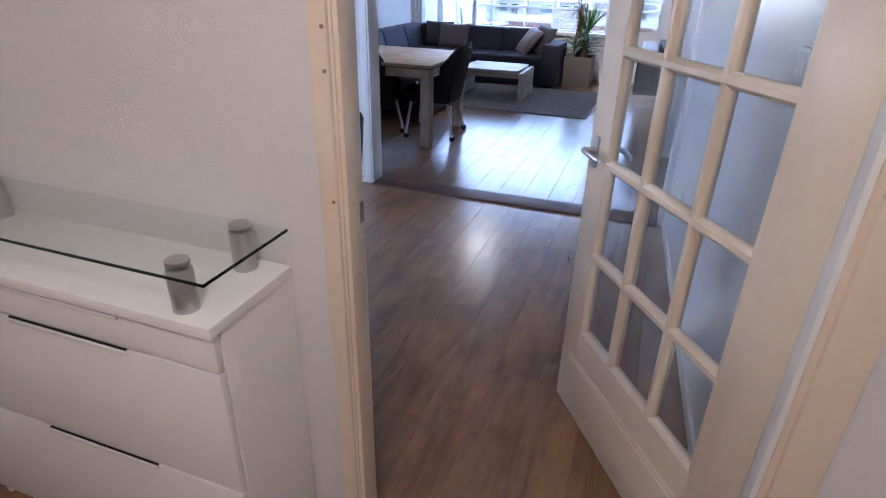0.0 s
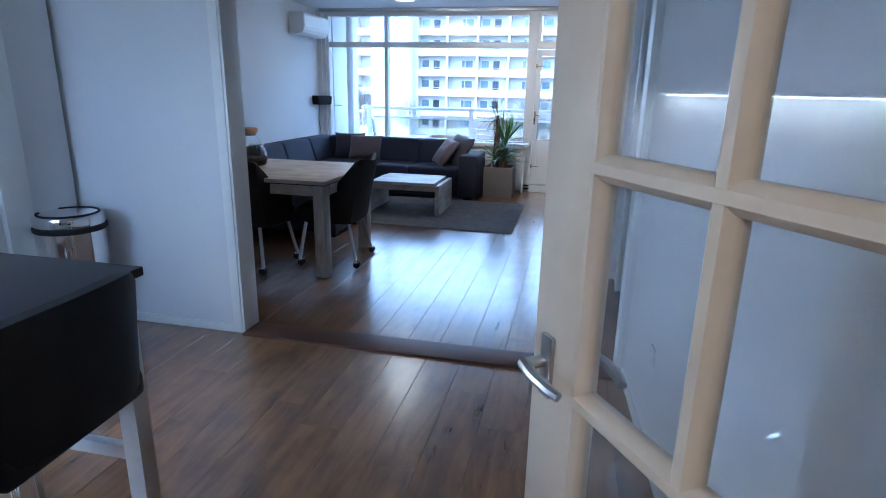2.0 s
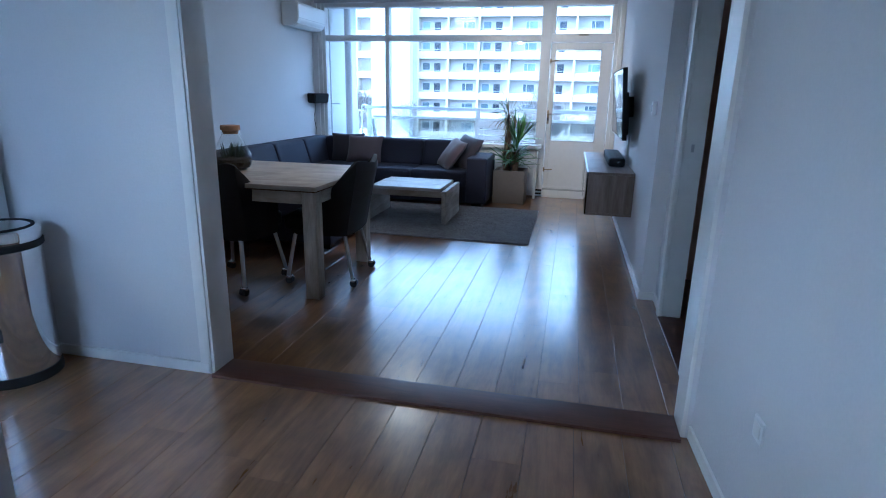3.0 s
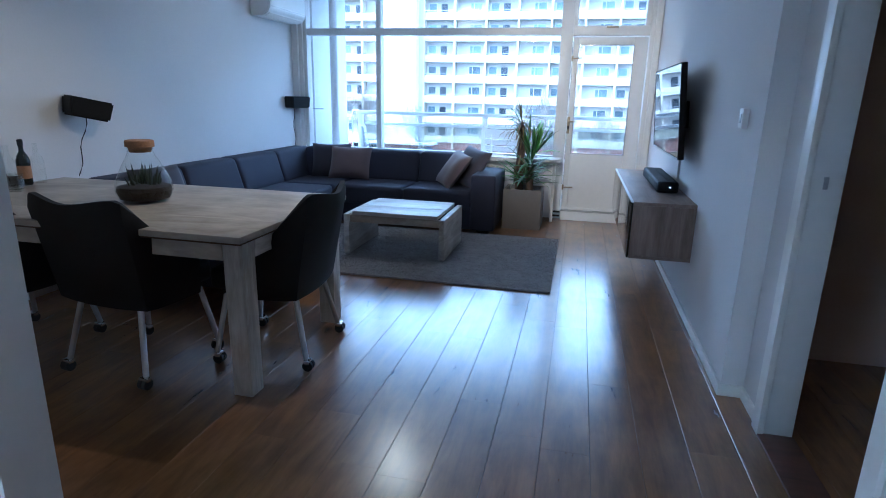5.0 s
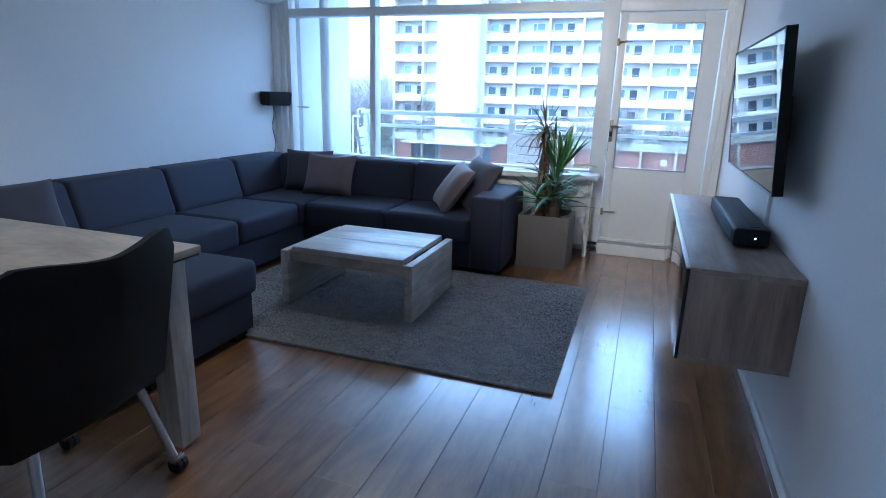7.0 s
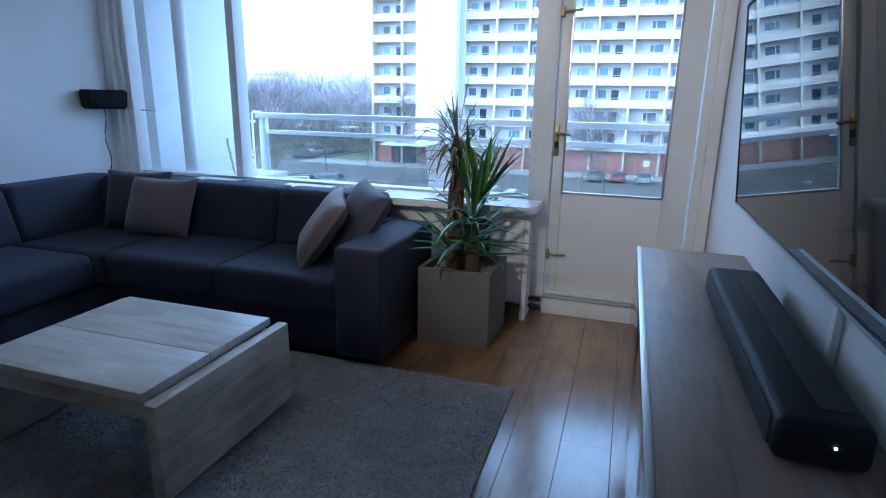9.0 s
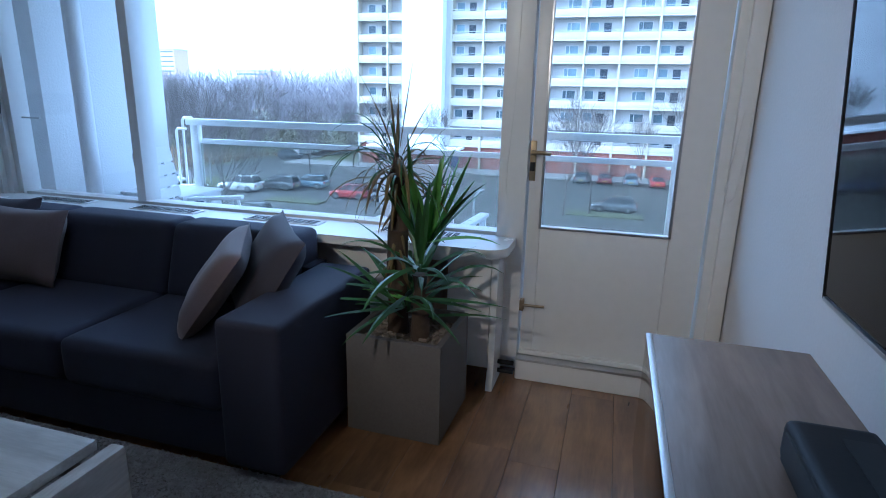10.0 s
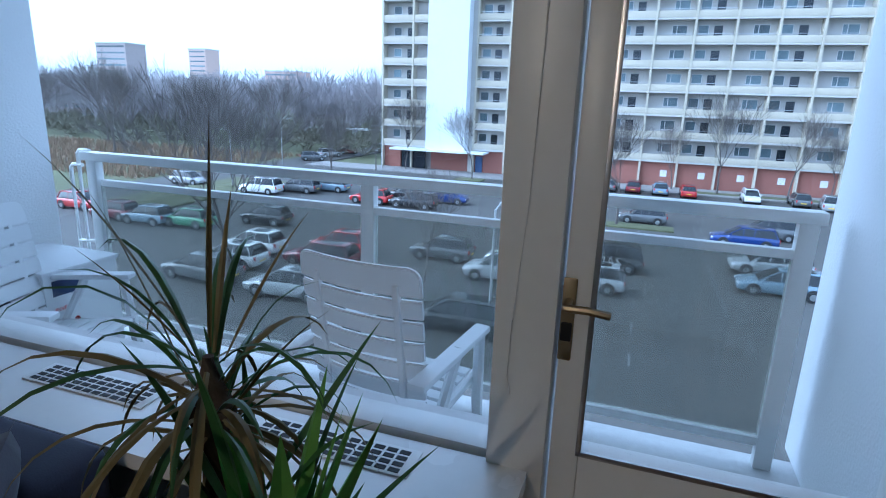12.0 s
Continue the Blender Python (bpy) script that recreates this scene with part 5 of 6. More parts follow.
def garden_chair(m, label):
    """A moulded recliner: slatted back, arms, four splayed legs; it faces local +y."""
    ch = thing("garden_chair", m, label, "garden chair", "white balcony chairs")
    back = pose(0, -0.14, 0.36, 9)

    def bowed(x1, z0, z1, round_top=0.0):
        """One curved slat of the back: bowed in depth, its top corners rounded where asked."""
        b = bmesh.new()
        n, rows = 32, []
        for i in range(n + 1):
            u = math.sin((-1 + 2 * i / n) * math.pi / 2)
            x, y = x1 * u, -0.03 * (1 - u * u)
            top = z1 - round_top * (1 - math.sqrt(max(0.0, 1 - max(0.0, (abs(u) - 0.8) / 0.2) ** 2)))
            rows.append([b.verts.new((x, y - 0.009, z0)), b.verts.new((x, y - 0.009, top)), b.verts.new((x, y + 0.009, top)), b.verts.new((x, y + 0.009, z0))])
        for p, q in zip(rows, rows[1:]):
            for k in range(4):
                b.faces.new((p[k], q[k], q[(k + 1) % 4], p[(k + 1) % 4]))
        b.faces.new(rows[0]), b.faces.new(rows[-1][::-1])
        bmesh.ops.recalc_face_normals(b, faces=b.faces[:])
        bmesh.ops.bevel(b, geom=[e for e in b.edges if len(e.link_faces) == 2 and e.calc_face_angle() > 1.2], offset=0.005, segments=2, affect="EDGES")
        bmesh.ops.transform(b, verts=b.verts[:], matrix=back)
        return b

    for i in range(6):
        part("back_slat", bowed(0.240 + 0.002 * i, 0.035 + i * 0.082, 0.106 + i * 0.082), M_PLAST, ch)
    part("head_rail", bowed(0.252, 0.528, 0.635, 0.045), M_PLAST, ch)
    for sx in (-1, 1):
        b = B(sx * 0.165 - 0.012, sx * 0.165 + 0.012, -0.036, -0.012, 0.0, 0.57, 0.005)
        bmesh.ops.transform(b, verts=b.verts[:], matrix=back)
        part("back_stile", b, M_PLAST, ch)
        arm = B(-0.034, 0.034, -0.30, 0.25, -0.014, 0.014, 0.011)
        for v in arm.verts:
            v.co.z += 0.03 - 0.5 * (v.co.y - 0.02) ** 2
            v.co.x += sx * 0.02 * math.cos(4 * v.co.y)
        bmesh.ops.transform(arm, verts=arm.verts[:], matrix=pose(sx * 0.268, 0, 0.615))
        part("arm", arm, M_PLAST, ch)
        part("front_leg", path_tube(bmesh.new(), [(sx * 0.285, 0.20, 0.61), (sx * 0.27, 0.24, 0.30), (sx * 0.26, 0.30, 0.0)], [0.022, 0.024, 0.018], 8), M_PLAST, ch)
        part("rear_leg", path_tube(bmesh.new(), [(sx * 0.28, 0.02, 0.62), (sx * 0.26, -0.14, 0.30), (sx * 0.25, -0.30, 0.0)], [0.02, 0.024, 0.018], 8), M_PLAST, ch)
        part("seat_rail", tube(bmesh.new(), (sx * 0.245, -0.18, 0.36), (sx * 0.245, 0.27, 0.40), 0.02, None, 8), M_PLAST, ch)
    for i in range(6):
        part("seat_slat", B(-0.23, 0.23, -0.15 + i * 0.07, -0.09 + i * 0.07, 0.365 + i * 0.006, 0.388 + i * 0.006, 0.008), M_PLAST, ch)


garden_chair(pose(-0.475, 10.38, -0.03, 0, 0, -8), "white plastic garden chair with a slatted reclining back")
garden_chair(pose(-2.10, 10.17, -0.03, 0, 0, -72), "white plastic garden chair turned towards the other chair")
oc = thing("outdoor_unit", pose(-2.58, 10.53, -0.03), "white outdoor air conditioning unit on the balcony", "air conditioner")
part("case", B(-0.27, 0.27, -0.21, 0.21, 0.03, 0.62, 0.012), M_PLAST, oc)
part("lid", B(-0.28, 0.28, -0.22, 0.22, 0.612, 0.635, 0.008), M_PLAST, oc)
part("grille", lathe(bmesh.new(), [(0.02, 0), (0.15, 0.002), (0.155, 0.006)], 28), M_BLACK, oc, "dark round fan grille", pose(-0.06, -0.212, 0.33, 90))
part("sticker", B(0.2705, 0.2725, -0.17, 0.0, 0.50, 0.58), mat("navy_sticker", (0.03, 0.05, 0.13), 0.4), oc, "dark blue information sticker")
part("foot", B(-0.2, -0.14, -0.2, 0.2, 0.0, 0.035), M_BLACK, oc)
part("foot", B(0.14, 0.2, -0.2, 0.2, 0.0, 0.035), M_BLACK, oc)
M_RED = mat("red_print", (0.55, 0.03, 0.03), 0.5)
tx = bpy.data.curves.new("lettering", "FONT")
tx.body, tx.size, tx.extrude = "INVERTER", 0.03, 0.0005
tx.materials.append(M_RED)
ob = new("lettering", tx)
ob.parent = oc
ob.matrix_basis = pose(0.2725, -0.17, 0.42, 90, 0, 90)
bm = bmesh.new()
for k in range(3):
    t = B(-0.012, 0.012, -0.0005, 0.0005, -0.012, 0.012)
    bmesh.ops.transform(t, verts=t.verts[:], matrix=pose(0, 0, 0, 0, 45 + 120 * k) )
    m2 = bpy.data.meshes.new("t")
    t.to_mesh(m2), t.free()
    bm.from_mesh(m2)
    bpy.data.meshes.remove(m2)
part("emblem", bm, M_RED, oc, "small red emblem", pose(0.2715, -0.06, 0.35, 0, 0, 90))

# ---- the ground, roads and verges ----
M_GROUND = mat("winter_grass", (0.10, 0.105, 0.05), 0.95, vary=0.35, fine=1.2, broad=0.08, bump=0.3, dist=0.05)
M_ASPHALT = mat("wet_asphalt", (0.070, 0.067, 0.061), 0.7, vary=0.2, fine=3, broad=0.15, bump=0.2)
M_PAVE = mat("paving", (0.24, 0.23, 0.22), 0.8, vary=0.15, fine=4, broad=0.3, bump=0.2)
M_REED = mat("dry_reed", (0.24, 0.17, 0.11), 0.95, vary=0.3, fine=3, broad=0.3, bump=0.4)
M_MARK = mat("road_paint", (0.17, 0.17, 0.165), 0.7, vary=0.3, fine=6, bump=0)
setting("ground", B(-2500, 2500, -600, 3500, GROUND - 1.0, GROUND - 0.15), M_GROUND, "wide winter grassland reaching the horizon", "ground")
setting("road", B(-46, 60, 14, 80.5, GROUND - 0.3, GROUND), M_ASPHALT, "grey asphalt car park between the flats", "car park")
setting("road", B(-52.5, -46.0, 20, 160, GROUND - 0.3, GROUND - 0.001), M_ASPHALT, "grey asphalt access road beside the car park", "road")
setting("pavement", B(-46, 60, 80.5, 86, GROUND - 0.3, GROUND + 0.12), M_PAVE, "paved strip along the flats", "pavement")
for x0, x1, y0, y1 in ((-45, -37.5, 46, 64), (-30.5, -25.0, 52.6, 54.4), (-3, 3.5, 57.0, 59.0), (-22, -18.5, 77, 79.5), (6, 20, 81.6, 83.6)):
    setting("verge", B(x0, x1, y0, y1, GROUND - 0.2, GROUND + 0.14, 0.03), M_GROUND, "raised planted verge with a kerb", "verge")
for i in range(12):
    for x in (0.75, 5.68):
        setting("road_marking", B(x, x + 0.1, 30 + i * 3.6, 31.4 + i * 3.6, GROUND + 0.001, GROUND + 0.006), M_MARK, "worn white bay line on asphalt", "road marking")
rs2 = np.random.RandomState(9)
N = 9000
px, py = rs2.uniform(-120, -54, N), rs2.uniform(58, 92, N)
hh, an = rs2.uniform(0.4, 1.1, N), rs2.uniform(0, 3.14, N)
bs = np.stack([px, py, np.full(N, GROUND - 0.15)], 1)
sd = np.stack([np.cos(an) * 0.12, np.sin(an) * 0.12, np.zeros(N)], 1)
up = np.stack([rs2.uniform(-0.2, 0.2, N), rs2.uniform(-0.2, 0.2, N), hh], 1)
me = bpy.data.meshes.new("reed")
me.from_pydata(np.stack([bs - sd, bs + sd, bs + up], 1).reshape(-1, 3).tolist(), [], np.arange(N * 3).reshape(-1, 3).tolist())
me.materials.append(M_REED)
tagged(new("reed_bed", me), "tawny dry reeds beside the road", "reeds", "", "stuff")

# ---- opposite block of flats ----
FY, BAY, STOREY, S0, NST = 86.0, 4.47, 2.83, -4.97, 10
M_PARA = mat("cream_parapet", (0.50, 0.455, 0.36), 0.8, vary=0.06, fine=2, broad=0.3, bump=0.05, rand=0.06)
M_FACADE = mat("pale_facade", (0.52, 0.50, 0.47), 0.85, vary=0.05, fine=2, broad=0.2, bump=0.05)
M_TOWERW = mat("white_tower_render", (0.74, 0.77, 0.80), 0.85, vary=0.03, fine=2, broad=0.1, bump=0.05)
M_BRICKR = mat("red_brick", (0.28, 0.12, 0.09), 0.85, vary=0.15, fine=6, broad=0.4, bump=0.2)
M_WINF = mat("pale_window_frame", (0.70, 0.70, 0.70), 0.5, vary=0.05, bump=0)
M_WING = mat("curtained_window", (0.15, 0.20, 0.23), 0.12, vary=0.3, fine=1.0, broad=0.6, bump=0, rand=0.6)
M_WIND = mat("dark_window", (0.02, 0.025, 0.035), 0.1, vary=0.3, bump=0, rand=0.4)
flats = thing("apartment_building", pose(0, 0, 0), "long pale block of flats with gallery balconies and a brick base", "building")
cols = [0.14 + BAY * k for k in range(-5, 8)]
TOPZ = S0 + NST * STOREY
part("wall", B(cols[0], cols[-1], FY + 1.35, FY + 10, GROUND, TOPZ), M_FACADE, flats)
part("wall", B(-36.2, -28.8, FY + 1.35, FY + 10, GROUND, TOPZ), M_FACADE, flats)
part("brick_base", B(-28.7, cols[-1], FY + 0.5, FY + 1.34, GROUND, S0 - 0.25), M_BRICKR, flats, "red brick ground floor")
part("brick_base", B(-36.2, -33.5, FY + 0.5, FY + 1.34, GROUND, S0 - 0.25), M_BRICKR, flats, "red brick ground floor")
part("stair_tower", B(-28.8, -23.0, FY - 1.6, FY + 4, S0 - 0.3, TOPZ + 2), M_TOWERW, flats, "windowless white stair tower")
part("stair_tower", B(-23.0, -22.3, FY + 0.2, FY + 4, GROUND, TOPZ + 1), M_FACADE, flats)
part("canopy", B(-34.0, -20.0, FY - 2.4, FY + 0.4, S0 - 0.55, S0 - 0.28), M_TOWERW, flats, "white entrance canopy")
part("entrance_door", B(-33.2, -29.5, FY + 0.3, FY + 0.45, GROUND, S0 - 0.6), M_WIND, flats, "dark glass entrance doors")
part("side_door", B(-21.9, -20.9, FY + 0.42, FY + 0.5, GROUND, GROUND + 2.3), mat("blue_door", (0.06, 0.10, 0.22), 0.5), flats, "blue service door")
part("roof", B(-36.5, cols[-1] + 0.3, FY - 0.3, FY + 10.3, TOPZ, TOPZ + 0.5), M_PARA, flats)
for k in range(NST):
    z = S0 + k * STOREY
    part("slab", B(-36.2, -28.8, FY - 0.05, FY + 1.35, z - 0.20, z), M_FACADE, flats)
    part("slab", B(-22.3, cols[-1], FY - 0.05, FY + 1.35, z - 0.20, z), M_FACADE, flats)
for x in cols + [-36.2, -31.6]:
    part("column", B(x - 0.13, x + 0.13, FY - 0.12, FY + 1.35, GROUND, TOPZ), M_PARA, flats)


def shared(name, mesh, x, y, z, parent):
    ob = new(name, mesh)
    ob.location = (x, y, z)
    ob.parent = parent
    return ob


def win_meshes(w, h, split):
    fr = bmesh.new()
    bx(fr, 0, w, -0.05, 0, 0, 0.07), bx(fr, 0, w, -0.05, 0, h - 0.07, h), bx(fr, 0, 0.07, -0.05, 0, 0.07, h - 0.07), bx(fr, w - 0.07, w, -0.05, 0, 0.07, h - 0.07)
    if split:
        bx(fr, split - 0.04, split + 0.04, -0.05, 0, 0.07, h - 0.07)
    return finish(fr, "frame", M_WINF), finish(B(0.06, w - 0.06, -0.03, -0.005, 0.06, h - 0.06), "pane", M_WING)


wide, small = win_meshes(1.75, 1.15, 0.55), win_meshes(1.22, 1.15, 0.0)
doorm = finish(B(0, 0.93, -0.04, 0, 0, 2.03), "door", M_WIND)
wallY = FY + 1.35
for j, x in enumerate(cols[:-1]):
    par = finish(B(0.14, BAY - 0.14, -0.04, 0.08, 0.02, 0.80, 0.02), "parapet", M_PARA)
    hr = finish(B(0.14, BAY - 0.14, -0.02, 0.03, 1.0, 1.05), "handrail", M_STEEL)
    for k in range(NST):
        z = S0 + k * STOREY
        shared("parapet", par, x, FY, z, flats)
        shared("handrail", hr, x, FY, z, flats)
        if j % 2 == 1:
            w = shared("window", wide[0], x + 1.9, wallY, z + 1.0, flats)
            shared("pane", wide[1], 0, 0, 0, w)
        else:
            w = shared("window", small[0], x + 0.35, wallY, z + 1.0, flats)
            shared("pane", small[1], 0, 0, 0, w)
            shared("door", doorm, x + 2.15, wallY, z + 0.02, flats)
for x0, x1, kind in ((-36.2, -31.6, 0), (-31.6, -28.8, 1)):
    par = finish(B(0.14, x1 - x0 - 0.14, -0.04, 0.08, 0.02, 0.80, 0.02), "parapet", M_PARA)
    for k in range(NST):
        z = S0 + k * STOREY
        shared("parapet", par, x0, FY, z, flats)
        if kind == 0:
            w = shared("window", small[0], x0 + 1.1, wallY, z + 1.0, flats)
            shared("pane", small[1], 0, 0, 0, w)
            shared("door", doorm, x0 + 3.2, wallY, z + 0.02, flats)
vent = finish(B(0, 0.8, -0.06, 0, 0, 0.8), "vent", M_WINF)
for x in cols[5:]:
    shared("vent", vent, x + 2.6, FY + 0.5, GROUND + 1.3, flats)

# ---- far buildings ----
def far_block(x, y, w, d, h, colour, label, floors):
    t = thing("far_building", pose(x, y, GROUND), label, "building")
    m = mat("far_wall", colour, 0.9, vary=0.05, fine=0.5, broad=0.05, bump=0)
    part("wall", B(-w / 2, w / 2, 0, d, 0, h), m, t)
    part("roof", B(-w / 2 - 0.3, w / 2 + 0.3, -0.3, d + 0.3, h, h + 0.8), M_CONC, t)
    step = h / floors
    band = finish(B(-w / 2 + 1, w / 2 - 1, -0.1, 0.0, 0, step * 0.28), "window_band", M_WING)
    for k in range(floors):
        shared("window_band", band, 0, 0, step * (k + 0.4), t)


far_block(-308, 352, 15, 14, 39, (0.58, 0.44, 0.38), "distant pale tower block", 12)
far_block(-322, 338, 26, 16, 12, (0.55, 0.52, 0.50), "distant low pale building", 3)
far_block(-330, 300, 25, 16, 38, (0.42, 0.36, 0.35), "distant grey and brown flats", 10)
far_block(-238, 352, 26, 16, 25, (0.60, 0.42, 0.36), "distant low brick flats", 6)
far_block(-274, 345, 56, 14, 11, (0.66, 0.68, 0.70), "distant long office block", 3)
far_block(-176, 150, 46, 14, 5.0, (0.16, 0.13, 0.13), "dark low school building beyond the trees", 2)
br = thing("footbridge", pose(-62, 132, GROUND), "pale low footbridge behind the trees", "bridge")
part("deck", B(-16, 16, 0, 2.0, 2.2, 2.6), M_CONC, br)
for x in (-12, -4, 4, 12):
    part("pier", B(x - 0.25, x + 0.25, 0.4, 1.6, -0.2, 2.2), M_CONC, br)

# ---- bare trees ----
M_TWIG = mat("bare_bark", (0.12, 0.105, 0.095), 0.95, vary=0.3, fine=8, broad=1.0, bump=0.3)


def limb(verts, faces, p, q, r0, r1, n):
    d = (q - p).normalized()
    a = d.orthogonal().normalized()
    b = d.cross(a)
    s = len(verts)
    for c, r in ((p, r0), (q, r1)):
        for i in range(n):
            t = i * math.tau / n
            verts.append(tuple(c + (a * math.cos(t) + b * math.sin(t)) * r))
    for i in range(n):
        j = (i + 1) % n
        faces.append((s + i, s + j, s + n + j, s + n + i))


def bare_tree(seed, height, spread, levels, m, label, thick=0.8, least=0.009, kids=3, fine=5):
    r = random.Random(seed)
    tv, tf, cv, cf = [], [], [], []

    def grow(p, d, length, rad, level):
        segs = 3 if level < 2 else (2 if level < fine else 1)
        for s in range(segs):
            q = p + d * (length / segs)
            trunk = level == 0
            limb(tv if trunk else cv, tf if trunk else cf, p, q, max(rad, least), max(rad * 0.82, least), 8 if trunk else (5 if level < 2 else 3))
            p, rad = q, rad * 0.82
            d = (d + Vector((r.uniform(-1, 1), r.uniform(-1, 1), r.uniform(-0.3, 0.7))) * 0.14).normalized()
            if level and level < levels and s < segs - 1 and r.random() < 0.6:
                side = (d + Vector((r.uniform(-1, 1), r.uniform(-1, 1), r.uniform(0.0, 0.9))) * spread).normalized()
                grow(p, side, length * r.uniform(0.55, 0.75), rad * 0.6, level + 1)
        if level < levels:
            for i in range(r.choice((3, 4, 5)) if level < 2 else kids):
                side = (d + Vector((r.uniform(-1, 1), r.uniform(-1, 1), r.uniform(0.0, 0.7))) * spread).normalized()
                grow(p, side, length * r.uniform(0.62, 0.85), rad * 0.72, level + 1)

    grow(Vector((0, 0, 0)), Vector((0, 0, 1)), height * 0.30, 0.014 * height * thick, 0)
    t = thing("tree", m, label, "tree", "bare trees round the car park")
    for name, v, f in (("trunk", tv, tf), ("crown", cv, cf)):
        me = bpy.data.meshes.new(name)
        me.from_pydata(v, [], f)
        me.materials.append(M_TWIG)
        ob = new(name, me)
        ob.parent = t
    return t


TREE_LABEL = "leafless winter tree with fine upright twigs"
ta = bare_tree(2, 10.4, 0.72, 5, pose(-31.6, 84.0, GROUND), TREE_LABEL, least=0.008)
tb = bare_tree(7, 9.6, 0.78, 5, pose(-19.9, 78.2, GROUND), TREE_LABEL, least=0.008)
td = bare_tree(12, 10.6, 0.6, 5, pose(-18.6, 30.7, GROUND), TREE_LABEL, 1.2, 0.010)
for src, x, y, rz, s in ((ta, -34.6, 80.5, 80, 0.8), (tb, -1.06, 57.8, 40, 1.0), (ta, 9.2, 82.4, 200, 1.0), (tb, 16.7, 82.6, 120, 1.0), (td, -31.8, 63.6, 70, 0.75), (ta, -10.2, 36.5, 20, 0.55), (td, -38.4, 57.1, 100, 0.8),
                         (td, -47.5, 62, 200, 1.0), (ta, -3.2, 56.6, 10, 0.8), (tb, 21, 83, 60, 0.8), (ta, -62, 76, 33, 1.1), (td, -58, 90, 130, 1.1), (tb, -70, 88, 130, 1.2),
                         (ta, -80, 80, 250, 1.2), (td, -66, 66, 300, 1.2), (ta, -88, 72, 100, 1.2), (tb, -56, 70, 220, 0.9), (td, -95, 90, 20, 1.3), (tb, -106, 84, 260, 1.3), (ta, 4.2, 84, 140, 0.7)):
    t = copy_thing(src, pose(x, y, GROUND - 0.1, 0, 0, rz))
    t.scale = (1.1 * s, 1.1 * s, 1.12 * s)
# the far wood: many small bare crowns in one mesh
far_tree = bare_tree(44, 9.5, 0.75, 4, pose(-58, 101, GROUND), TREE_LABEL, 0.8, 0.022, 3, 2)
tmpl = [c for c in far_tree.children if c.name.startswith("crown")][0].data
co = np.empty(len(tmpl.vertices) * 3)
tmpl.vertices.foreach_get("co", co)
co = co.reshape(-1, 3)
quads = np.array([p.vertices[:] for p in tmpl.polygons if len(p.vertices) == 4])
rw = np.random.RandomState(4)
VV, FF = [], []
for i in range(430):
    y = 96 + 170 * rw.uniform(0, 1) ** 1.4
    x = -(y - 8.5) * rw.uniform(0.46, 1.42)
    s, a = rw.uniform(1.2, 1.9), rw.uniform(0, 6.28)
    c, n_ = math.cos(a), math.sin(a)
    q = co * s
    FF.append(quads + sum(len(v) for v in VV))
    VV.append(np.stack([q[:, 0] * c - q[:, 1] * n_ + x, q[:, 0] * n_ + q[:, 1] * c + y, q[:, 2] * 0.89 + GROUND], 1))
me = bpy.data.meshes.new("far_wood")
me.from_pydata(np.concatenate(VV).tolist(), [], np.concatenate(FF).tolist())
# paler than the near bark: the haze of distance is put into this colour
M_WOODS_HAZED = mat("hazed_twigs", (0.35, 0.325, 0.335), 0.95, vary=0.25, fine=1, broad=0.06, bump=0)
me.materials.append(M_WOODS_HAZED)
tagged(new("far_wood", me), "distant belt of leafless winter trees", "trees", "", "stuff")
rb = random.Random(31)
bm = bmesh.new()
for i in range(420):
    y = rb.uniform(95, 240)
    x = -(y - 8.5) * rb.uniform(0.47, 1.42)
    for j in range(5):
        c = Vector((x + rb.uniform(-2.5, 2.5), y + rb.uniform(-2, 2), GROUND + rb.uniform(0, 2.6)))
        for k in range(16):
            d = Vector((rb.uniform(-1, 1), rb.uniform(-1, 1), rb.uniform(-0.1, 1))).normalized() * rb.uniform(0.8, 2.2)
            e = d.cross(Vector((rb.uniform(-1, 1), rb.uniform(-1, 1), rb.uniform(-1, 1)))).normalized() * 0.10
            f = [bm.verts.new(c), bm.verts.new(c + d + e), bm.verts.new(c + d * 1.2 - e)]
            bm.faces.new(f)
me = bpy.data.meshes.new("undergrowth")
bm.to_mesh(me), bm.free()
me.materials.append(mat("dark_undergrowth", (0.16, 0.15, 0.11), 0.95, vary=0.3, fine=1, broad=0.1, bump=0))
tagged(new("undergrowth", me), "dark scrub below the distant trees", "shrubs", "", "stuff")

# ---- parked cars ----
M_TYRE = mat("tyre_rubber", (0.02, 0.02, 0.021), 0.8, vary=0.1, bump=0.1)
M_RIM = mat("alloy_rim", (0.45, 0.46, 0.47), 0.35, 1.0, vary=0.1, bump=0)
M_CARGLASS = mat("car_glass", (0.015, 0.018, 0.022), 0.06, vary=0.1, bump=0)
M_HEAD = mat("headlight_lens", (0.6, 0.62, 0.65), 0.1, vary=0.1, bump=0)
M_TAIL = mat("tail_light_lens", (0.35, 0.02, 0.02), 0.15, vary=0.1, bump=0)
PAINT, MASTER = {}, {}


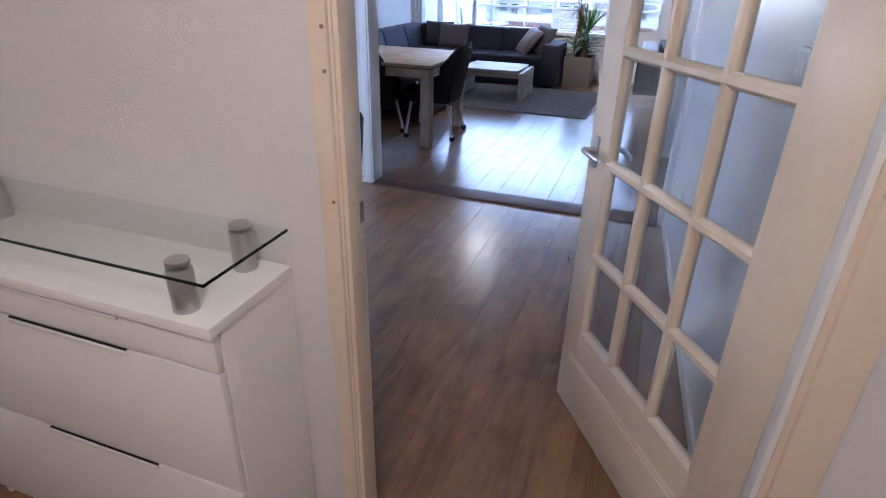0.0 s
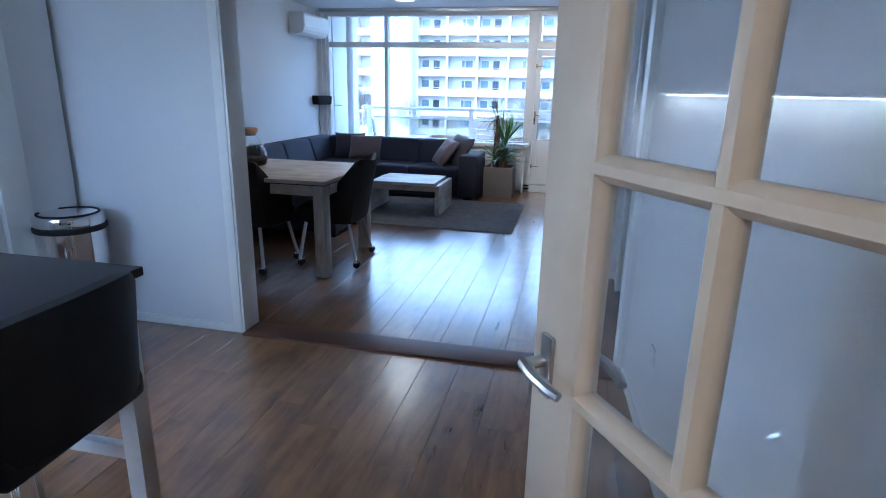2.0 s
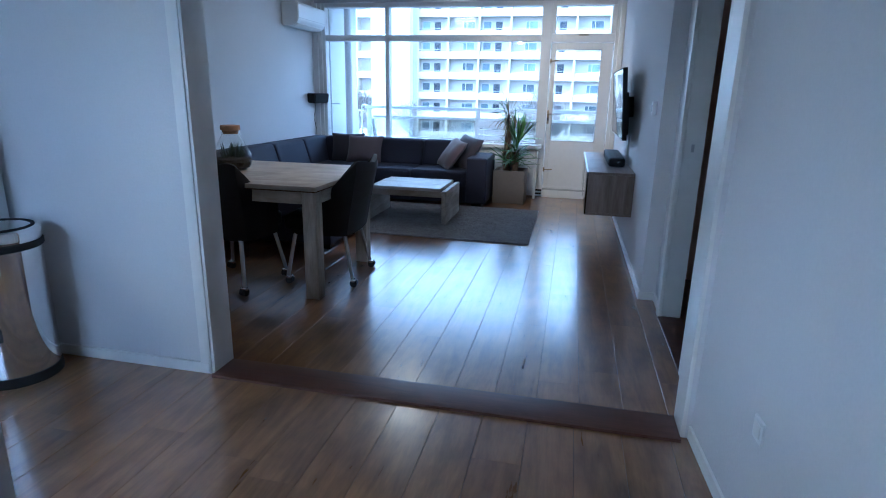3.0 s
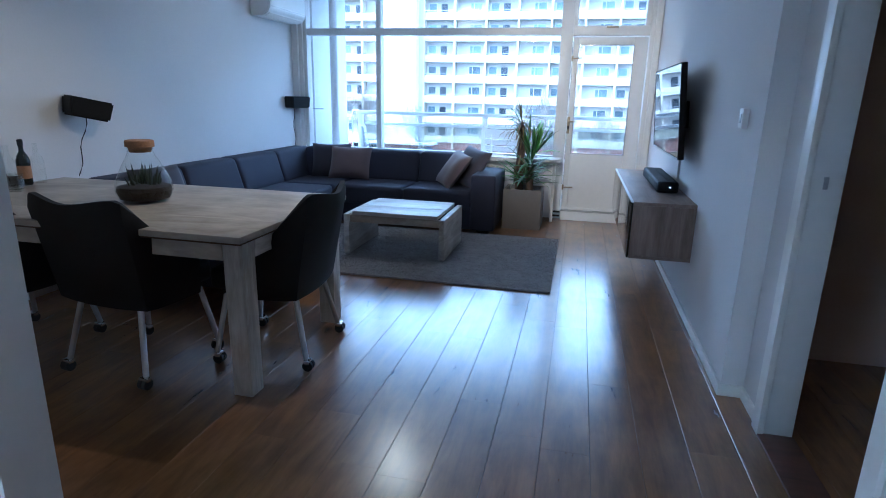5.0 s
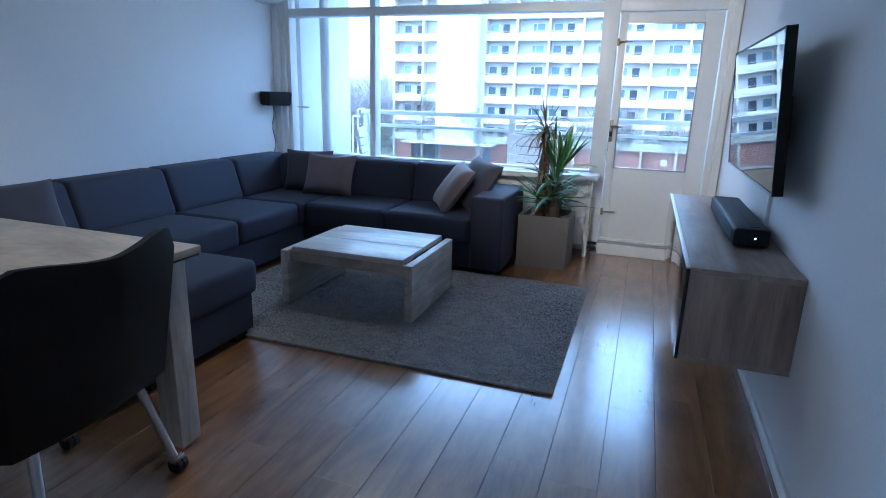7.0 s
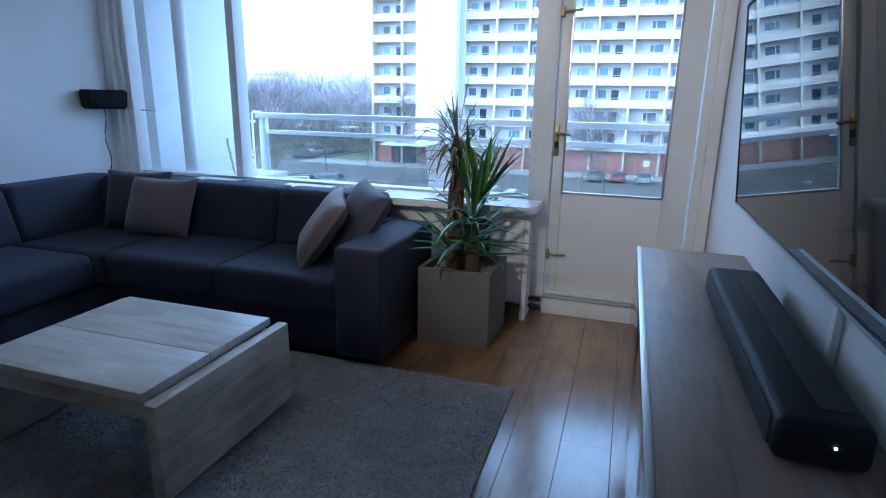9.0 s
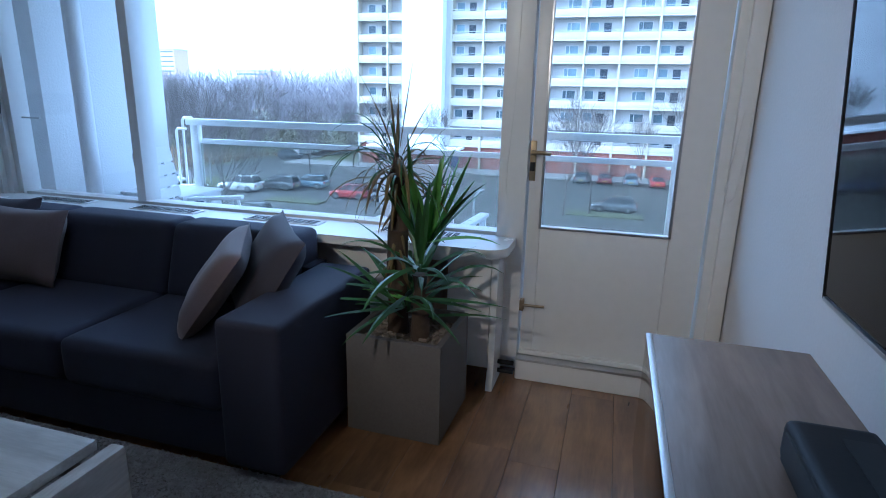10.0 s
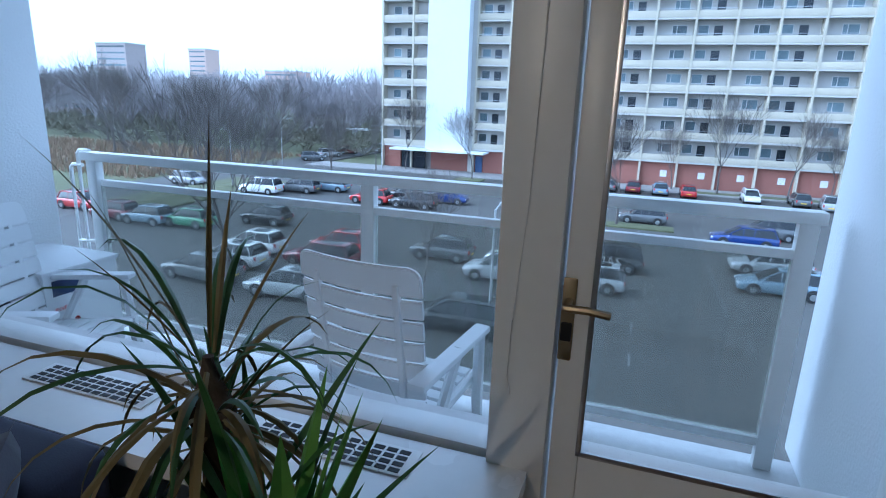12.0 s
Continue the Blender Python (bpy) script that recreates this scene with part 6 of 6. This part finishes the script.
def section_body(bm, rows, steps=4):
    """A smooth hull through cross sections (x, half width low, half width high, z low, z shoulder, z top)."""
    fine = []
    for i in range(len(rows) - 1):
        p0, p1, p2, p3 = rows[max(i - 1, 0)], rows[i], rows[i + 1], rows[min(i + 2, len(rows) - 1)]
        for k in range(steps):
            t = k / steps
            fine.append([b + 0.5 * t * (c - a + t * (2 * a - 5 * b + 4 * c - d + t * (3 * (b - c) + d - a))) for a, b, c, d in zip(p0, p1, p2, p3)])
    fine.append(list(rows[-1]))
    rings = []
    for x, wl, wh, z0, z1, z2 in fine:
        half = [(wl * 0.90, z0), (wl * 0.985, z0 * 0.75 + z1 * 0.25), (wl, (z0 + z1) / 2), (wl * 0.99, z1), ((wl + wh) / 2, (z1 + z2) / 2), (wh, z2 * 0.93 + z1 * 0.07), (wh * 0.88, z2 * 0.985 + z1 * 0.015), (wh * 0.45, z2 + 0.012)]
        rings.append([bm.verts.new((x, -w, z)) for w, z in half] + [bm.verts.new((x, w, z)) for w, z in half[::-1]])
    k = len(rings[0])
    for a, b in zip(rings, rings[1:]):
        for i in range(k):
            bm.faces.new((a[i], a[(i + 1) % k], b[(i + 1) % k], b[i]))
    bm.faces.new(rings[0][::-1]), bm.faces.new(rings[-1])
    return bm


def car(style, colour, word, x, y, rz):
    key = (style, colour)
    if key in MASTER:
        return copy_thing(MASTER[key], pose(x, y, GROUND, 0, 0, rz))
    if colour not in PAINT:
        PAINT[colour] = mat("car_paint", colour, 0.25, 0.15, vary=0.04, fine=5, bump=0, coat=0.7)
    hi = {"hatch": 1.45, "wagon": 1.50, "suv": 1.68}[style]
    ln = {"hatch": 2.0, "wagon": 2.3, "suv": 2.2}[style]
    c = thing("car", pose(x, y, GROUND, 0, 0, rz), word + " parked on the asphalt", "car", "parked cars")
    belt = hi * 0.60
    bm = section_body(bmesh.new(), [(-ln, 0.70, 0.64, 0.42, 0.60, belt * 0.86), (-ln + 0.06, 0.79, 0.72, 0.32, 0.64, belt * 0.95), (-ln + 0.20, 0.84, 0.77, 0.26, 0.67, belt * 1.0), (-ln * 0.4, 0.87, 0.80, 0.22, 0.70, belt * 1.02),
                                    (ln * 0.38, 0.87, 0.80, 0.22, 0.70, belt), (ln * 0.52, 0.86, 0.74, 0.22, 0.68, belt * 0.96), (ln - 0.35, 0.83, 0.68, 0.24, 0.62, belt * 0.84), (ln - 0.10, 0.76, 0.62, 0.28, 0.55, belt * 0.74), (ln, 0.62, 0.52, 0.36, 0.48, belt * 0.62)])
    part("body", bm, PAINT[colour], c)
    r0 = -ln + (0.12 if style != "hatch" else 0.22)
    bm = section_body(bmesh.new(), [(r0, 0.76, 0.70, belt * 0.9, belt * 0.96, belt * 1.02), (r0 + 0.30, 0.77, 0.60, belt * 0.9, belt, hi - 0.06), (0.2, 0.78, 0.60, belt * 0.9, belt, hi - 0.05), (ln * 0.54, 0.74, 0.68, belt * 0.85, belt * 0.93, belt * 0.97)])
    part("cabin_glass", bm, M_CARGLASS, c, "dark tinted windows")
    bm = bx(bmesh.new(), r0 + 0.25, 0.28, -0.60, 0.60, hi - 0.085, hi, 0.03)
    part("roof", bm, PAINT[colour], c)
    for sy in (-1, 1):
        for xa, xb in ((r0 + 0.33, r0 + 0.06), (-ln * 0.28, -ln * 0.24), (ln * 0.05, ln * 0.07), (0.25, ln * 0.53)):
            part("pillar", path_tube(bmesh.new(), [(xb, sy * 0.775, belt * 0.98), (xa, sy * 0.61, hi - 0.05)], 0.03, 5), PAINT[colour], c)
        for wx in (-ln * 0.62, ln * 0.62):
            part("wheel_arch", tube(bmesh.new(), (wx, sy * 0.70, 0.34), (wx, sy * 0.872, 0.34), 0.37, None, 20), M_TYRE, c)
            w = part("wheel", tube(bmesh.new(), (wx, sy * 0.70, 0.31), (wx, sy * 0.885, 0.31), 0.31, None, 18), M_TYRE, c)
            part("rim", tube(bmesh.new(), (wx, sy * 0.87, 0.31), (wx, sy * 0.893, 0.31), 0.20, 0.17, 14), M_RIM, w)
        part("headlight", B(ln - 0.22, ln - 0.02, sy * 0.60 - 0.12, sy * 0.60 + 0.12, 0.52, 0.66, 0.03), M_HEAD, c)
        part("tail_light", B(-ln - 0.01, -ln + 0.12, sy * 0.68 - 0.07, sy * 0.68 + 0.07, 0.62, 0.85, 0.02), M_TAIL, c)
        part("mirror", B(ln * 0.40, ln * 0.45, sy * 0.90 - 0.07, sy * 0.90 + 0.07, belt, belt + 0.12, 0.02), PAINT[colour], c)
    part("number_plate", B(-ln - 0.012, -ln + 0.01, -0.26, 0.26, 0.48, 0.58), mat("yellow_plate", (0.6, 0.42, 0.03), 0.5, bump=0) if "plate" not in PAINT else PAINT["plate"], c, "yellow number plate")
    MASTER[key] = c
    return c


SILVER, WHITE, GREY, BLACKC, REDC, DRED, BLUE, GREEN, LBLUE = (0.35, 0.36, 0.37), (0.70, 0.71, 0.71), (0.12, 0.125, 0.13), (0.02, 0.021, 0.024), (0.40, 0.025, 0.025), (0.16, 0.02, 0.03), (0.02, 0.04, 0.17), (0.13, 0.30, 0.17), (0.19, 0.25, 0.31)
for style, colour, word, x, y, rz in (
        ("suv", WHITE, "white crossover", -36.0, 56.6, 184), ("hatch", SILVER, "silver hatchback", -46.0, 57.6, 0), ("wagon", GREY, "dark grey estate car", -33.2, 59.2, 182), ("hatch", LBLUE, "pale blue hatchback", -30.6, 61.5, 180),
        ("hatch", REDC, "bright red hatchback", -23.8, 57.2, 182), ("wagon", BLACKC, "black estate car", -21.4, 60.5, 178), ("suv", BLUE, "bright blue crossover", -17.4, 60.8, 4), ("wagon", BLACKC, "black estate car", -19.3, 57.0, 180),
        ("hatch", GREEN, "mint green hatchback", -31.1, 41.6, 180), ("hatch", REDC, "red hatchback", -43.6, 42.8, 0), ("hatch", LBLUE, "pale blue hatchback", -34.5, 41.0, 180), ("hatch", DRED, "dark red hatchback", -38.0, 41.2, 180),
        ("wagon", GREY, "dark grey estate car", -21.4, 32.0, 176), ("hatch", WHITE, "white hatchback", -21.6, 34.8, 180), ("wagon", SILVER, "silver estate car", -15.6, 31.6, 184), ("wagon", DRED, "dark red estate car", -17.0, 36.9, 180), ("hatch", WHITE, "white hatchback", -22.4, 37.8, 180),
        ("suv", SILVER, "silver people carrier", -6.4, 38.8, 180), ("wagon", BLACKC, "black estate car", -6.6, 31.0, 180), ("suv", WHITE, "white crossover", -5.9, 41.6, 182), ("hatch", GREY, "dark grey hatchback", -11.0, 41.6, 180), ("hatch", REDC, "red hatchback", -17.5, 40.2, 180),
        ("wagon", BLUE, "deep blue estate car", 8.2, 54.8, 178), ("hatch", LBLUE, "pale blue hatchback", 2.8, 79.4, 90), ("hatch", REDC, "bright red hatchback", 5.8, 79.0, 90), ("hatch", DRED, "dark red hatchback", -0.2, 79.4, 90), ("hatch", WHITE, "white hatchback", 12.2, 78.6, 270),
        ("hatch", GREY, "dark grey hatchback", 17.0, 78.8, 90), ("suv", SILVER, "silver people carrier", 19.4, 77.0, 80), ("hatch", GREY, "dark grey hatchback", -3.0, 79.2, 90), ("wagon", LBLUE, "pale blue estate car", 8.4, 42.8, 178), ("wagon", SILVER, "silver estate car", 8.6, 47.2, 182),
        ("suv", GREY, "dark grey crossover", 10.4, 58.4, 180), ("hatch", GREY, "dark grey hatchback", 1.0, 60.2, 180),
        ("hatch", GREY, "dark grey hatchback", -48.4, 86.4, 40), ("hatch", SILVER, "silver hatchback", -49.2, 92.8, 60), ("hatch", DRED, "dark red hatchback", -49.6, 99.5, 60), ("suv", WHITE, "white crossover", -46.0, 107.0, 60),
        ("wagon", SILVER, "silver estate car", -2.0, 39.3, 180), ("suv", BLACKC, "black crossover", -1.0, 43.9, 180), ("hatch", BLACKC, "black hatchback", -26.8, 45.0, 180)):
    car(style, colour, word, x, y, rz)

ltr = bpy.data.curves.new("lettering", "FONT")
ltr.body, ltr.size, ltr.extrude, ltr.align_x = "MAS", 0.85, 0.002, "CENTER"
ltr.materials.append(M_PAVE)
ob = tagged(new("road_lettering", ltr), "worn pale letters beside the black car", "road marking", "", "structure")
ob.matrix_basis = pose(-0.85, 42.85, GROUND + 0.45, 78, 0, 0)

# ---- street lamps ----
M_POLE = mat("galvanised_pole", (0.42, 0.43, 0.44), 0.5, 0.6, vary=0.1, bump=0)


def street_lamp(x, y, h, rz):
    t = thing("street_lamp", pose(x, y, GROUND, 0, 0, rz), "slim grey street lamp with a short arm", "street lamp", "street lamps")
    part("pole", tube(bmesh.new(), (0, 0, 0), (0, 0, h), 0.08, 0.05, 8), M_POLE, t)
    part("arm", path_tube(bmesh.new(), [(0, 0, h - 0.03), (0.5, 0, h + 0.06), (1.1, 0, h + 0.08)], 0.035, 6), M_POLE, t)
    part("lamp_head", B(1.0, 1.6, -0.11, 0.11, h + 0.02, h + 0.12, 0.03), M_POLE, t)


for x, y, h, rz in ((-49.6, 80, 6.5, 0), (-41, 58.5, 6.0, 190), (-5.1, 31.0, 5.5, 90), (21.8, 80.0, 6.0, 180), (-34.2, 86.0 - 4.5, 6.0, 180), (-37.5, 92, 6.5, 200)):
    street_lamp(x, y, h, rz)

# ---- laminate floors, plank by plank ----
PW, PL = 0.19, 1.28
PLANKS = {}


def plank_mesh(w, l):
    key = (round(w, 3), round(l, 3))
    if key not in PLANKS:
        b = bmesh.new()
        bx(b, 0.0005, w - 0.0005, 0.0002, l - 0.0002, -0.011, 0.0)
        top = [e for e in b.edges if all(abs(v.co.z) < 1e-6 for v in e.verts) and abs(e.verts[0].co.y - e.verts[1].co.y) > 0.01]
        bmesh.ops.bevel(b, geom=top, offset=0.0011, segments=1, affect="EDGES")
        PLANKS[key] = finish(b, "plank", M_FLOOR, 20)
    return PLANKS[key]


def floor_of(name, x0, x1, y0, y1, phase, label):
    fl = tagged(new(name), label, "floor", "", "structure")
    r = random.Random(len(name))
    x = x0 - ((x0 - phase) % PW)
    while x < x1 - 0.004:
        a, b = max(x, x0), min(x + PW, x1)
        y = y0 - r.uniform(0.1, PL - 0.1)
        while y < y1 - 0.004:
            c, d = max(y, y0), min(y + PL, y1)
            if d - c > 0.02 and b - a > 0.01:
                ob = new("plank", plank_mesh(b - a, d - c))
                ob.location = (a, c, 0)
                ob.parent = fl
            y += PL
        x += PW
    return fl


floor_of("floor", XL, XR2, YP1 - 0.012, 9.62, 0.143, "warm brown oak laminate floor with bevelled joints")
floor_of("floor_kitchen", -2.62, 1.34, 1.24, YP0 - 0.002, 0.119, "brown oak laminate kitchen floor")
floor_of("floor_hall", -1.05, 2.2, -1.7, 1.24, 0.05, "brown oak laminate hall floor")
floor_of("floor_passage", XR2, 2.45, YP0, 6.25, 0.05, "brown oak laminate floor of the passage")
